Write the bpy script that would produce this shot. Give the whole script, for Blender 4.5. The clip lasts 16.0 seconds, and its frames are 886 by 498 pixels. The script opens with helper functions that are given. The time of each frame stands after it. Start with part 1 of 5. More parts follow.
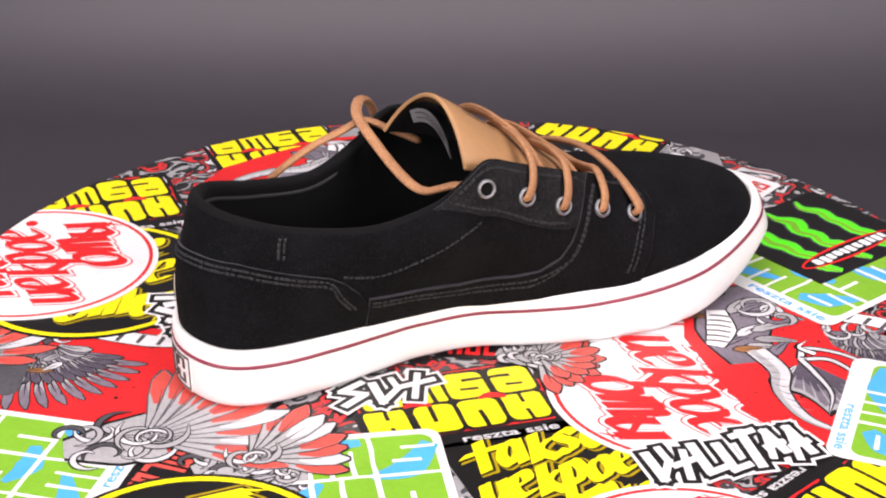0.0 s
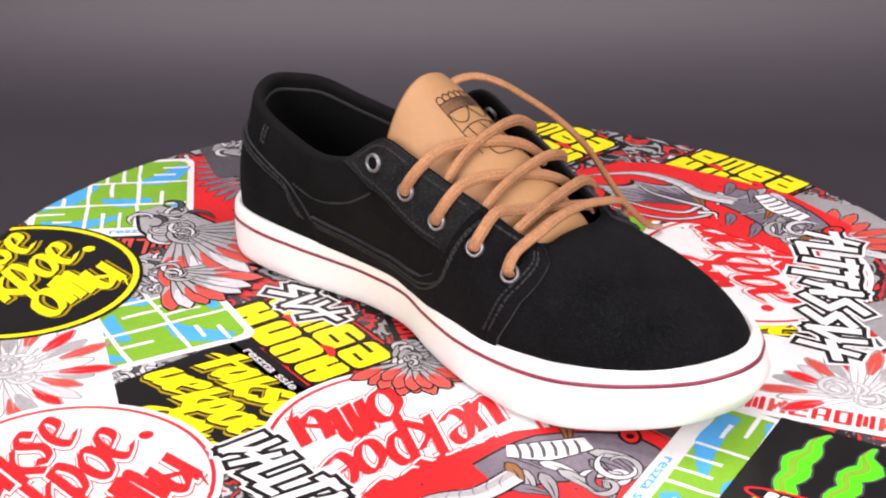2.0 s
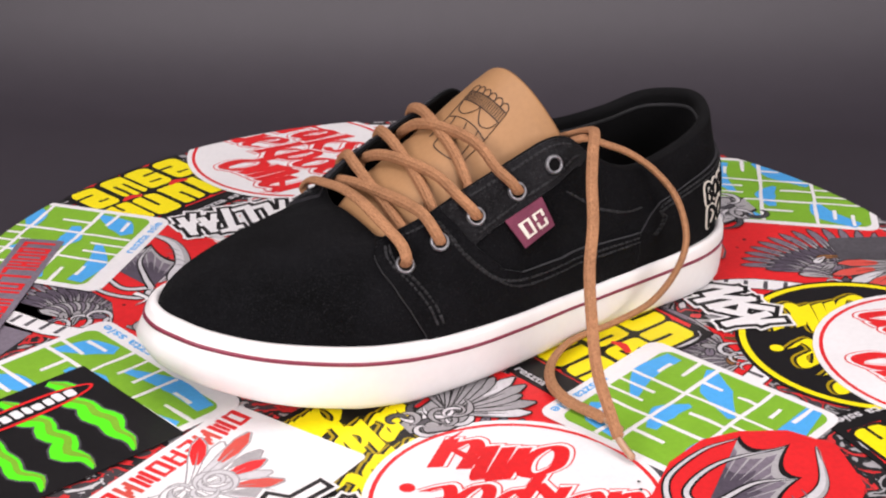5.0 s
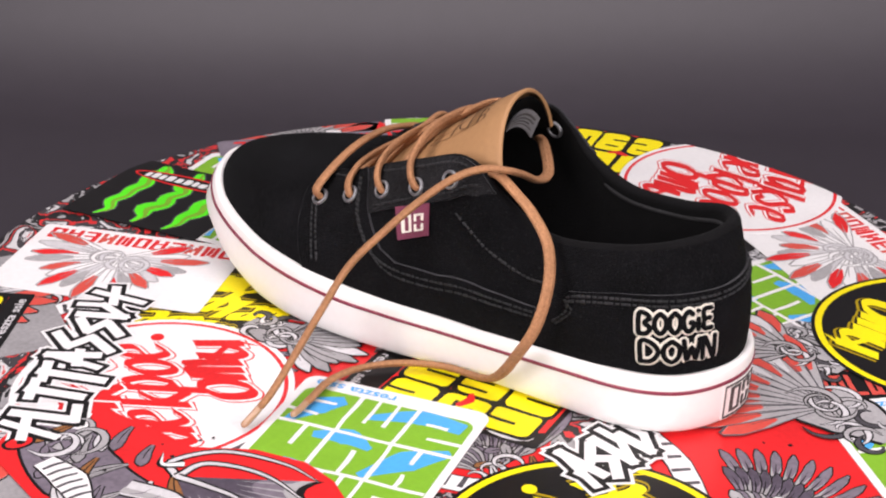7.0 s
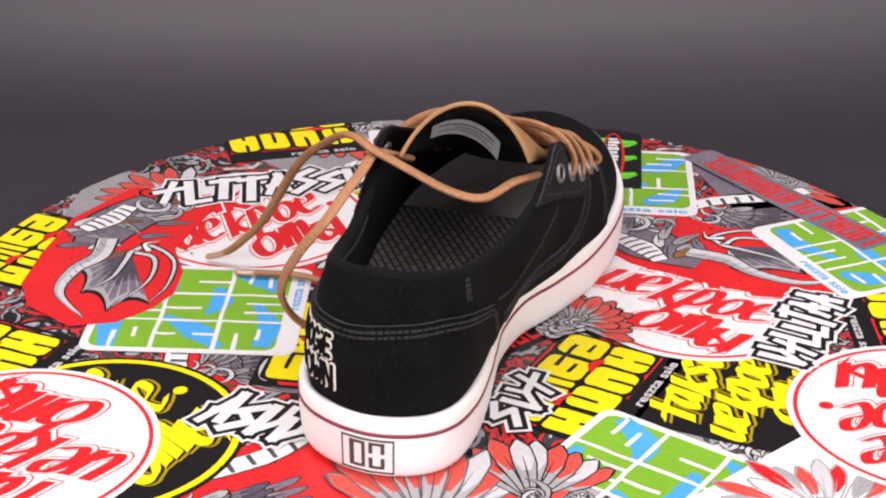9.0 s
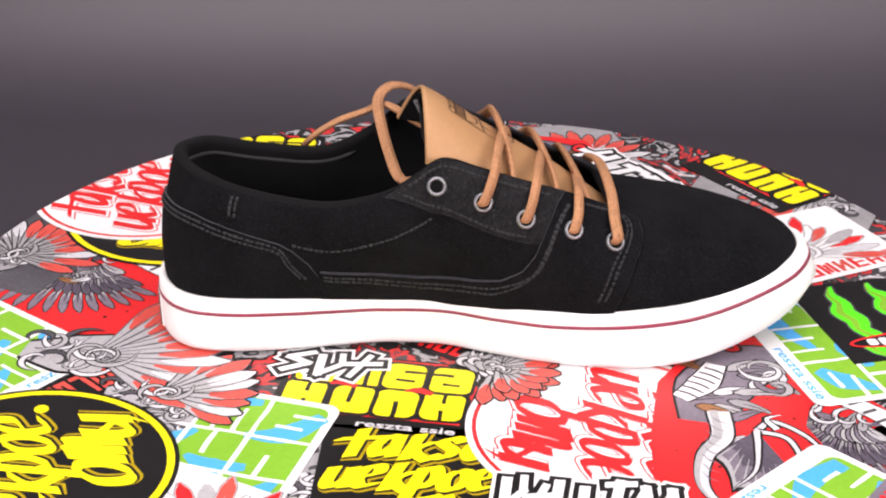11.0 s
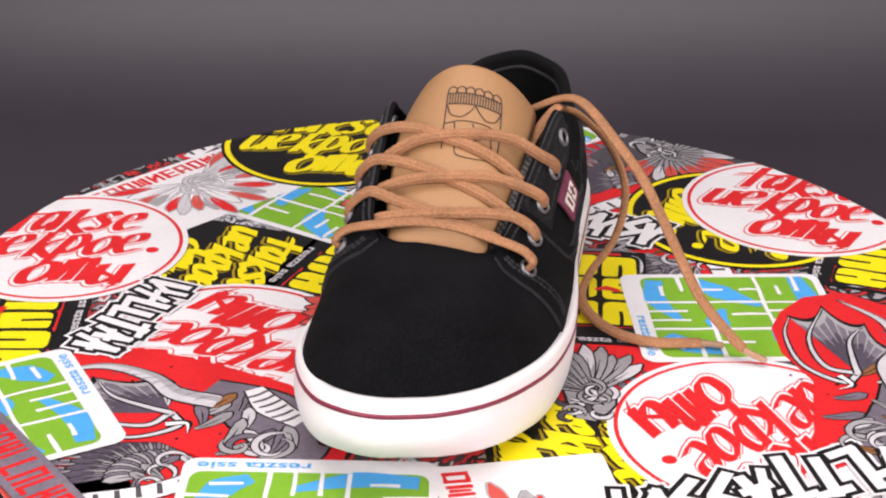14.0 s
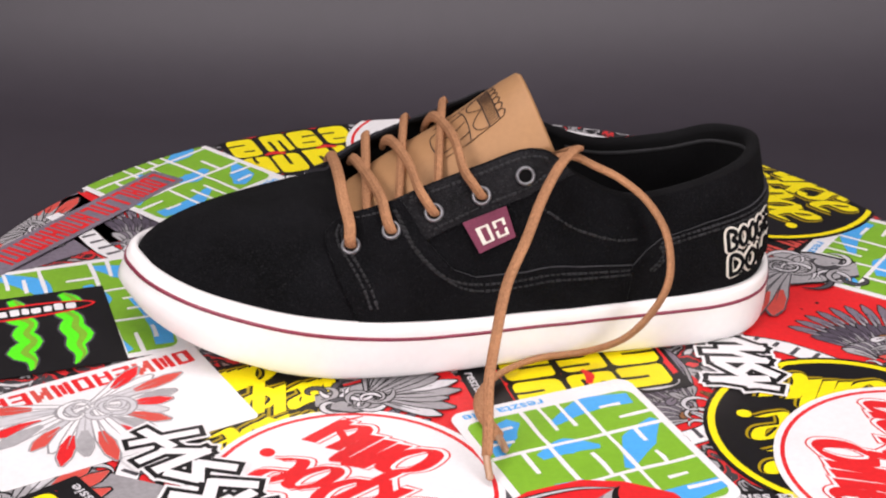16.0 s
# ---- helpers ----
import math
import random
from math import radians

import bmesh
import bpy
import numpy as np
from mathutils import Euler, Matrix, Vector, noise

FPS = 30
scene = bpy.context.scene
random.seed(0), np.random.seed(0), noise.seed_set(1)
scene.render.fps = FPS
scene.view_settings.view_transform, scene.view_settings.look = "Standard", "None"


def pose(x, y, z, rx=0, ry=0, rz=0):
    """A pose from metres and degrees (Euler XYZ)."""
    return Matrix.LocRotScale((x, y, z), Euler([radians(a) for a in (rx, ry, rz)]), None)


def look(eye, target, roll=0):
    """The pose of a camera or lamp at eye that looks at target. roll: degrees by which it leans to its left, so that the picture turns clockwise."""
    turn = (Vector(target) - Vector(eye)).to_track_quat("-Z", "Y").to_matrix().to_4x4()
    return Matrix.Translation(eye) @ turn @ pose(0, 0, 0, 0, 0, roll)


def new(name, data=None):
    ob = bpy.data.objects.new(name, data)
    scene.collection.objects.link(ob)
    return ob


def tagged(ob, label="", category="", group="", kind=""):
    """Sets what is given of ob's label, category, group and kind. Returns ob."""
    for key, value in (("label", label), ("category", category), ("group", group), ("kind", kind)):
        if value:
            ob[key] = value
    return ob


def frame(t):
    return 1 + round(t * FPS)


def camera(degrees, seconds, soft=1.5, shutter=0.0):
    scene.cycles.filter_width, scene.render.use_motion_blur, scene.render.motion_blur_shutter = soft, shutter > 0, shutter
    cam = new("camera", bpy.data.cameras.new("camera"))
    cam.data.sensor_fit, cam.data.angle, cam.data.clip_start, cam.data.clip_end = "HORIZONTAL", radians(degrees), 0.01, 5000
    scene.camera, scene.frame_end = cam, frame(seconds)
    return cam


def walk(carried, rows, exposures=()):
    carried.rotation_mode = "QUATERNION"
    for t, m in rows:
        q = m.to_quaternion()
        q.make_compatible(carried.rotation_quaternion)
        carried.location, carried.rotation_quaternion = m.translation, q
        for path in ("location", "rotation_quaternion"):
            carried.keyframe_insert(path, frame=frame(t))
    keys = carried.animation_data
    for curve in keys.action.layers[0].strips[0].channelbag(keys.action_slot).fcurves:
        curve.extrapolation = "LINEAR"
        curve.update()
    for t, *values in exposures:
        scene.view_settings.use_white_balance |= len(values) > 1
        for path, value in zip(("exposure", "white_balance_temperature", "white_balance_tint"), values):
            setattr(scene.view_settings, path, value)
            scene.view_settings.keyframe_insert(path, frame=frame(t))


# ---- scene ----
# ---- camera: it stands still on a tripod ----
cam = camera(29.97, 16.0, soft=2.1)
EYE = (0.0, -0.75, 0.4063)
AIM = (-0.01577, 0.14699, 0.40630 - 0.44166)
STAND = look(EYE, AIM, 0.926)
walk(cam, [(0.0, STAND), (16.0, STAND)], [(0.0, 0.07), (1.5, 0.07), (3.0, -0.13), (5.5, -0.38), (6.5, -0.33), (7.5, -0.15), (8.5, -0.25), (9.2, -0.13), (11.3, 0.12), (12.5, -0.03), (14.0, -0.27), (15.2, -0.27), (16.0, -0.37)])

# ---- world and assumed studio lamps ----
world = bpy.data.worlds.new("studio_air")
scene.world = world
world.use_nodes = True
world.node_tree.nodes["Background"].inputs[0].default_value = (1.0, 0.96, 1.0, 1)
world.node_tree.nodes["Background"].inputs[1].default_value = 0.125


def softbox(name, eye, aim, w, h, watts, colour=(1, 1, 1)):
    data = bpy.data.lights.new(name, "AREA")
    data.shape, data.size, data.size_y, data.energy, data.color = "RECTANGLE", w, h, watts, colour
    ob = new(name, data)
    ob.matrix_world = look(eye, aim)
    return ob


# unseen softboxes, added for soft light; their number and places are assumed
softbox("softbox_overhead", (-0.05, -0.10, 1.25), (0.0, 0.05, 0.0), 1.5, 0.7, 18, (1.0, 0.914, 0.925))
softbox("softbox_front", (-0.75, -1.15, 0.68), (0.0, 0.0, 0.03), 0.6, 0.6, 21, (1.0, 0.914, 0.925))
softbox("softbox_side", (0.85, -0.95, 0.66), (0.0, 0.0, 0.03), 0.6, 0.6, 16, (1.0, 0.914, 0.925))

# ---- materials ----


def material(name, colour, rough=0.6, metal=0.0, grain=0.0, scale=200.0, bump=0.0, bump_scale=None, sheen=0.0, island=0.0, spec=0.5, stain=0.0, coat=0.0, lint=0.0):
    """Procedural surface: fine grain, broad stains and relief in object space."""
    m = bpy.data.materials.new(name)
    m.use_nodes = True
    nt = m.node_tree
    b = nt.nodes["Principled BSDF"]
    b.inputs["Base Color"].default_value = (*colour, 1)
    b.inputs["Roughness"].default_value = rough
    b.inputs["Metallic"].default_value = metal
    b.inputs["Specular IOR Level"].default_value = spec
    if coat:
        b.inputs["Coat Weight"].default_value = coat
        b.inputs["Coat Roughness"].default_value = 0.15
    if sheen:
        b.inputs["Sheen Weight"].default_value = sheen
        b.inputs["Sheen Roughness"].default_value = 0.5
    tc = nt.nodes.new("ShaderNodeTexCoord")
    if grain:
        n1 = nt.nodes.new("ShaderNodeTexNoise")
        n1.inputs["Scale"].default_value, n1.inputs["Detail"].default_value = scale, 5
        nt.links.new(tc.outputs["Object"], n1.inputs["Vector"])
        n2 = nt.nodes.new("ShaderNodeTexNoise")
        n2.inputs["Scale"].default_value, n2.inputs["Detail"].default_value = scale / 14, 3
        nt.links.new(tc.outputs["Object"], n2.inputs["Vector"])
        add = nt.nodes.new("ShaderNodeMath")
        add.operation = "ADD"
        mul = nt.nodes.new("ShaderNodeMath")
        mul.operation, mul.inputs[1].default_value = "MULTIPLY", 0.8 + stain
        nt.links.new(n2.outputs["Fac"], mul.inputs[0])
        nt.links.new(n1.outputs["Fac"], add.inputs[0])
        nt.links.new(mul.outputs[0], add.inputs[1])
        ramp = nt.nodes.new("ShaderNodeMapRange")
        ramp.inputs["From Min"].default_value, ramp.inputs["From Max"].default_value = 0.55, 1.25 + 0.5 * stain
        ramp.inputs["To Min"].default_value, ramp.inputs["To Max"].default_value = 1 - grain, 1 + grain
        nt.links.new(add.outputs[0], ramp.inputs["Value"])
        mix = nt.nodes.new("ShaderNodeVectorMath")
        mix.operation = "SCALE"
        mix.inputs[0].default_value = colour
        nt.links.new(ramp.outputs[0], mix.inputs["Scale"])
        nt.links.new(mix.outputs[0], b.inputs["Base Color"])
        if lint:
            # sparse pale fibres and dust
            sp = nt.nodes.new("ShaderNodeTexNoise")
            sp.inputs["Scale"].default_value, sp.inputs["Detail"].default_value = 1500, 2
            nt.links.new(tc.outputs["Object"], sp.inputs["Vector"])
            cut = nt.nodes.new("ShaderNodeMapRange")
            cut.inputs["From Min"].default_value, cut.inputs["From Max"].default_value = 0.60, 0.74
            cut.inputs["To Min"].default_value, cut.inputs["To Max"].default_value = 0.0, 1.0
            nt.links.new(sp.outputs["Fac"], cut.inputs["Value"])
            over = nt.nodes.new("ShaderNodeMixRGB")
            over.inputs[2].default_value = (lint, lint, lint * 1.05, 1)
            nt.links.new(cut.outputs[0], over.inputs[0])
            nt.links.new(mix.outputs[0], over.inputs[1])
            nt.links.new(over.outputs[0], b.inputs["Base Color"])
    if bump:
        n3 = nt.nodes.new("ShaderNodeTexNoise")
        n3.inputs["Scale"].default_value, n3.inputs["Detail"].default_value = bump_scale or scale, 4
        nt.links.new(tc.outputs["Object"], n3.inputs["Vector"])
        bp = nt.nodes.new("ShaderNodeBump")
        bp.inputs["Strength"].default_value, bp.inputs["Distance"].default_value = bump, 0.001
        nt.links.new(n3.outputs["Fac"], bp.inputs["Height"])
        nt.links.new(bp.outputs[0], b.inputs["Normal"])
    return m


SUEDE = material("black_suede", (0.0031, 0.0032, 0.0039), 0.95, grain=0.9, scale=600, bump=0.9, bump_scale=1300, sheen=0.010, spec=0.09, stain=0.45, lint=0.024)
SUEDE_WORN = material("dusty_black_suede", (0.0095, 0.0094, 0.0105), 0.95, grain=0.9, scale=450, bump=0.9, bump_scale=1100, sheen=0.03, spec=0.10, stain=0.4, lint=0.055)
RAW_EDGE = material("suede_raw_edge", (0.032, 0.031, 0.036), 0.95, grain=0.6, scale=1500, bump=0.7, sheen=0.1, spec=0.1)
LINING = material("black_textile", (0.004, 0.004, 0.0045), 0.95, grain=0.4, scale=1200, bump=0.5, sheen=0.01, spec=0.15)
THREAD = material("grey_black_thread", (0.0125, 0.0125, 0.014), 0.9, grain=0.9, scale=500, stain=0.4)
RUBBER = material("white_rubber", (0.86, 0.845, 0.835), 0.45, grain=0.03, scale=260, bump=0.05, bump_scale=700, stain=0.2)
STRIPE = material("burgundy_rubber", (0.22, 0.025, 0.055), 0.45, grain=0.15, scale=500)
TAN = material("tan_leather", (0.365, 0.198, 0.090), 0.55, grain=0.07, scale=350, bump=0.12, bump_scale=1400, spec=0.35)


def braided_cord():
    """Flat braid: three columns of slanting strands, after the cord's own length and width."""
    m = material("tan_waxed_cord", (0.385, 0.19, 0.094), 0.8, grain=0.32, scale=800, bump=0.5, bump_scale=1500, spec=0.25)
    nt = m.node_tree
    b = nt.nodes["Principled BSDF"]
    at = nt.nodes.new("ShaderNodeAttribute")
    at.attribute_name = "along"
    sep = nt.nodes.new("ShaderNodeSeparateXYZ")
    nt.links.new(at.outputs["Vector"], sep.inputs[0])

    def maths(op, x, y):
        n = nt.nodes.new("ShaderNodeMath")
        n.operation = op
        for k, q in enumerate((x, y)):
            if isinstance(q, float):
                n.inputs[k].default_value = q
            else:
                nt.links.new(q, n.inputs[k])
        return n.outputs[0]

    slant = maths("PINGPONG", sep.outputs[1], 0.0009)
    wave = maths("SINE", maths("MULTIPLY", maths("ADD", sep.outputs[0], maths("MULTIPLY", slant, 3.0)), 2 * math.pi / 0.0042), 0.0)
    rib = maths("MULTIPLY", slant, 900.0)
    high = maths("ADD", maths("MULTIPLY", wave, 0.3), rib)
    bp = nt.nodes.new("ShaderNodeBump")
    bp.inputs["Strength"].default_value, bp.inputs["Distance"].default_value = 0.7, 0.0005
    nt.links.new(high, bp.inputs["Height"])
    old = b.inputs["Normal"].links[0].from_node
    nt.links.new(bp.outputs[0], old.inputs["Normal"])
    return m


LACE = braided_cord()
AGLET = material("clear_tan_plastic", (0.42, 0.25, 0.15), 0.2, coat=0.6)
EYELET = material("gunmetal_eyelet", (0.27, 0.27, 0.285), 0.5, metal=0.85, grain=0.15, scale=600)
HOLE_SHADE = material("eyelet_hole_shade", (0.004, 0.004, 0.004), 0.9, spec=0.1)
INK_BROWN = material("dark_brown_ink", (0.045, 0.022, 0.012), 0.6)
MAROON = material("maroon_woven_label", (0.16, 0.03, 0.065), 0.85, grain=0.3, scale=1500, bump=0.4)
LABEL_WHITE = material("white_thread", (0.74, 0.70, 0.62), 0.85, grain=0.12, scale=1500, bump=0.4)
LABEL_GREY = material("grey_satin_label", (0.20, 0.20, 0.212), 0.5, grain=0.25, scale=800)
BACKDROP = material("charcoal_backdrop", (0.0305, 0.0246, 0.0335), 0.52, grain=0.10, scale=60, stain=0.4, spec=0.75)
BASE = material("black_turntable_body", (0.012, 0.012, 0.013), 0.4, grain=0.2, scale=80)


def brick_print():
    """Insole print: small grey bricks with black joints."""
    m = bpy.data.materials.new("insole_print")
    m.use_nodes = True
    nt = m.node_tree
    b = nt.nodes["Principled BSDF"]
    b.inputs["Roughness"].default_value = 0.9
    tc = nt.nodes.new("ShaderNodeTexCoord")
    turn = nt.nodes.new("ShaderNodeMapping")
    turn.inputs["Rotation"].default_value = (0, 0, radians(149))
    br = nt.nodes.new("ShaderNodeTexBrick")
    br.inputs["Color1"].default_value = (0.135, 0.127, 0.118, 1)
    br.inputs["Color2"].default_value = (0.20, 0.188, 0.175, 1)
    br.inputs["Mortar"].default_value = (0.012, 0.012, 0.012, 1)
    br.inputs["Scale"].default_value = 100
    br.inputs["Mortar Size"].default_value = 0.06
    br.inputs["Brick Width"].default_value, br.inputs["Row Height"].default_value = 0.85, 0.38
    nt.links.new(tc.outputs["Object"], turn.inputs[0])
    nt.links.new(turn.outputs[0], br.inputs["Vector"])
    nt.links.new(br.outputs["Color"], b.inputs["Base Color"])
    return m


INSOLE = brick_print()


def mesh_of(name, verts, faces, mats, smooth=True, index=None):
    me = bpy.data.meshes.new(name)
    me.from_pydata([tuple(map(float, v)) for v in verts], [], [tuple(map(int, f)) for f in faces])
    for m in mats if isinstance(mats, (list, tuple)) else [mats]:
        me.materials.append(m)
    if smooth:
        me.polygons.foreach_set("use_smooth", [True] * len(me.polygons))
    if index is not None:
        me.polygons.foreach_set("material_index", index)
    me.update()
    return me


def part(name, bm, mats, parent=None, label="", smooth=True, index=None):
    """One mesh object, under a thing or a part. bm: a bmesh, a mesh, or (verts, faces)."""
    if isinstance(bm, bmesh.types.BMesh):
        me = bpy.data.meshes.new(name)
        bm.to_mesh(me)
        bm.free()
        me.materials.append(mats)
        if smooth:
            me.polygons.foreach_set("use_smooth", [True] * len(me.polygons))
    elif isinstance(bm, tuple):
        me = mesh_of(name, bm[0], bm[1], mats, smooth, index)
    else:
        me = bm
    ob = new(name, me)
    ob.parent = parent
    return tagged(ob, label)


def grid_faces(nu, nv, wrap_u=False, flip=False):
    """Faces of a grid of nu x nv points, numbered u * nv + v."""
    out = []
    for i in range(nu if wrap_u else nu - 1):
        for j in range(nv - 1):
            a, b = i * nv + j, ((i + 1) % nu) * nv + j
            f = (a, b, b + 1, a + 1)
            out.append(f[::-1] if flip else f)
    return out


def smooth_path(pts, n=8, closed=False):
    """Catmull-Rom through points."""
    p = np.array(pts, float)
    if not closed:
        p = np.vstack([2 * p[0] - p[1], p, 2 * p[-1] - p[-2]])
        out = []
        for i in range(1, len(p) - 2):
            for k in range(n):
                f = k / n
                a, b, c, d = p[i - 1], p[i], p[i + 1], p[i + 2]
                out.append(b + 0.5 * f * (c - a + f * (2 * a - 5 * b + 4 * c - d + f * (3 * (b - c) + d - a))))
        return np.array(out + [p[-2]])
    return np.array([ring(p, 1 + k / n) for k in range(len(p) * n)])


def sweep(path, ru, rv, seg=10, up=(0, 0, 1)):
    """A tube of oval section along a path, with rounded ends."""
    path = np.array(path, float)
    tang = np.gradient(path, axis=0)
    tang /= np.linalg.norm(tang, axis=1, keepdims=True)
    verts, ref = [], np.array(up, float)
    n = len(path)
    for i, (p, t) in enumerate(zip(path, tang)):
        side = np.cross(t, ref)
        if np.linalg.norm(side) < 1e-4:
            side = np.cross(t, (0.3, 1, 0.1))
        side /= np.linalg.norm(side)
        ref = np.cross(side, t)
        k = 0.55 if i in (0, n - 1) else 1.0
        for a in np.linspace(0, 2 * math.pi, seg, endpoint=False):
            verts.append(p + k * (ru * math.cos(a) * side + rv * math.sin(a) * ref))
    faces = []
    for i in range(n - 1):
        for j in range(seg):
            a, b = i * seg + j, i * seg + (j + 1) % seg
            faces.append((a, b, b + seg, a + seg))
    faces += [tuple(range(seg))[::-1], tuple((n - 1) * seg + j for j in range(seg))]
    return verts, faces
# ---- the shoe's outer skin: curves from the sole's edge (v = 0) up to the opening (v = 1), round the shoe (s) ----
# 28 ribs from the heel round the toe, in millimetres
FOOT_LINE = [  # where the upper meets the sole
    (-151, 5), (-146, -14), (-132, -26), (-105, -29), (-75, -28), (-48, -26), (-25, -28),
    (-8, -34), (12, -43), (35, -50), (58, -57), (86, -59), (121, -55), (150, -40),
    (165, -13), (156, 11), (130, 33), (97, 48), (65, 54), (38, 54), (12, 53),
    (-10, 50), (-28, 48), (-50, 47), (-75, 47), (-105, 46), (-132, 37), (-146, 22),
]
TOP_LINE = [  # collar and throat edge
    (-145, 5, 93), (-140, -11, 91), (-127, -23, 88), (-104, -29, 82), (-72, -36, 79), (-46, -42, 87), (-31, -44, 98),
    (-18, -44, 106), (0, -43, 100.5), (20, -42, 93.5), (43, -40, 85.5), (62, -36, 76.5), (66, -25, 71.5), (66, -14, 71.5),
    (66, -4, 71), (66, 6, 70), (66, 16, 69), (64, 23, 72), (46, 28, 79), (26, 31, 88.5), (2, 34.5, 98.5),
    (-17, 37.5, 106), (-30, 39, 104), (-45, 40, 91), (-70, 40, 79), (-102, 37.5, 82), (-127, 32, 88), (-140, 20, 91),
]
LOW_SWELL = [  # how the wall leaves the sole
    (-3, 0, 26), (-3, -2, 26), (-1, -3, 22), (0, -5, 20), (0, -7, 18), (0, -12, 22), (0, -16, 26),
    (0, -15, 28), (0, -9, 26), (0, -5, 24), (0, -2, 22), (-1, 0, 18), (-2, 2, 18), (-3, 2, 17),
    (-4, 0, 18), (-3, -1, 17), (-2, -2, 18), (-1, -1, 18), (0, 0, 20), (0, 0, 22), (0, 2, 24),
    (0, 5, 26), (0, 6, 26), (0, 6, 22), (0, 4, 18), (0, 4, 20), (-1, 3, 22), (-3, 2, 26),
]
HIGH_SWELL = [  # how it reaches the top edge
    (-5, 0, -22), (-4, -2, -22), (-1, -4, -20), (0, -5, -18), (0, -5, -18), (0, -7, -20), (0, -9, -24),
    (0, -10, -26), (0, -12, -22), (0, -13, -18), (1, -11, -14), (5, -10, -9), (22, -15, -2), (40, -12, -2),
    (54, -1, -4), (44, 9, -2), (24, 14, -3), (5, 11.5, -9), (1, 10.5, -15), (0, 10.5, -18), (0, 11, -22),
    (0, 11, -26), (0, 9, -24), (0, 7, -20), (0, 6, -18), (0, 6, -18), (-1, 4, -20), (-4, 2, -22),
]


def foxing_top(x):
    """Height of the sole's upper edge at x."""
    low = float(np.interp(x, [-0.16, -0.1, -0.04, 0.02], [0.030, 0.029, 0.0265, 0.0285]))
    return low + 0.0178 * max(0.0, (x - 0.02) / 0.15) ** 1.6


def foxing_bottom(x):
    return float(np.interp(x, [0.075, 0.1, 0.125, 0.15, 0.172], [0.0, 0.0022, 0.0065, 0.0126, 0.0186]))


def _skin_table():
    rows = []
    for foot, top, h0, h1 in zip(FOOT_LINE, TOP_LINE, LOW_SWELL, HIGH_SWELL):
        z0 = foxing_top(foot[0] / 1000) * 1000 - 3
        p0, p3 = np.array([*foot, z0]), np.array(top, float)
        rows.append(np.stack([p0, p0 + np.array(h0), p3 + np.array(h1), p3]) / 1000)
    return np.array(rows)


CTRL = _skin_table()


def ring(table, s):
    """Catmull-Rom round a closed table; s = 1 is its first row."""
    n = len(table)
    s = np.asarray(s, float) - 1
    i = np.floor(s).astype(int)
    f = (s - i).reshape(s.shape + (1,) * (table.ndim - 1))
    a, b, c, d = (table[(i + k) % n] for k in (-1, 0, 1, 2))
    return b + 0.5 * f * (c - a + f * (2 * a - 5 * b + 4 * c - d + f * (3 * (b - c) + d - a)))


def skin(s, v):
    s, v = np.broadcast_arrays(np.asarray(s, float), np.asarray(v, float))
    c, w = ring(CTRL, s), v[..., None]
    return (1 - w) ** 3 * c[..., 0, :] + 3 * (1 - w) ** 2 * w * c[..., 1, :] + 3 * (1 - w) * w ** 2 * c[..., 2, :] + w ** 3 * c[..., 3, :]


def skin_normal(s, v):
    s, v = np.broadcast_arrays(np.asarray(s, float), np.asarray(v, float))
    a = skin(s + 0.02, v) - skin(s - 0.02, v)
    b = skin(s, np.minimum(v + 0.01, 1.0)) - skin(s, np.maximum(v - 0.01, 0.0))
    n = np.cross(a, b)
    return n / np.maximum(np.linalg.norm(n, axis=-1, keepdims=True), 1e-12)
# ---- the shoe ----
from mathutils.geometry import delaunay_2d_cdt

shoe = tagged(new("skate_shoe"), "black suede low-top skate shoe with tan laces, on the turntable", "shoe")


def fill_outline(poly, du, dv, stretch=1.0):
    """Triangles inside a flat outline: points, faces, and the outline's own count."""
    poly = np.array(poly, float)
    edge = []
    for a, b in zip(poly, np.roll(poly, -1, axis=0)):
        k = max(1, int(math.ceil(max(abs(b[0] - a[0]) / du, abs(b[1] - a[1]) / dv))))
        edge += [a + (b - a) * i / k for i in range(k)]
    n = len(edge)
    e = np.array(edge)
    inner = []
    for x in np.arange(e[:, 0].min() + du / 2, e[:, 0].max(), du):
        for y in np.arange(e[:, 1].min() + dv / 2, e[:, 1].max(), dv):
            cross = (e[:, 1] > y) != (np.roll(e[:, 1], -1) > y)
            nxt = np.roll(e, -1, axis=0)
            with np.errstate(divide="ignore", invalid="ignore"):
                xs = e[:, 0] + (y - e[:, 1]) / (nxt[:, 1] - e[:, 1]) * (nxt[:, 0] - e[:, 0])
            near = np.min(np.hypot((e[:, 0] - x) / du, (e[:, 1] - y) / dv))
            if np.sum(cross & (xs > x)) % 2 and near > 0.45:
                inner.append((x, y))
    pts = [Vector(p) for p in edge] + [Vector(p) for p in inner]
    v, _, f, ov, _, _ = delaunay_2d_cdt(pts, [], [list(range(n))], 1, 1e-7)
    back = [o[0] if o else -1 for o in ov]
    return np.array([tuple(p) for p in v]), [tuple(t) for t in f], back, n


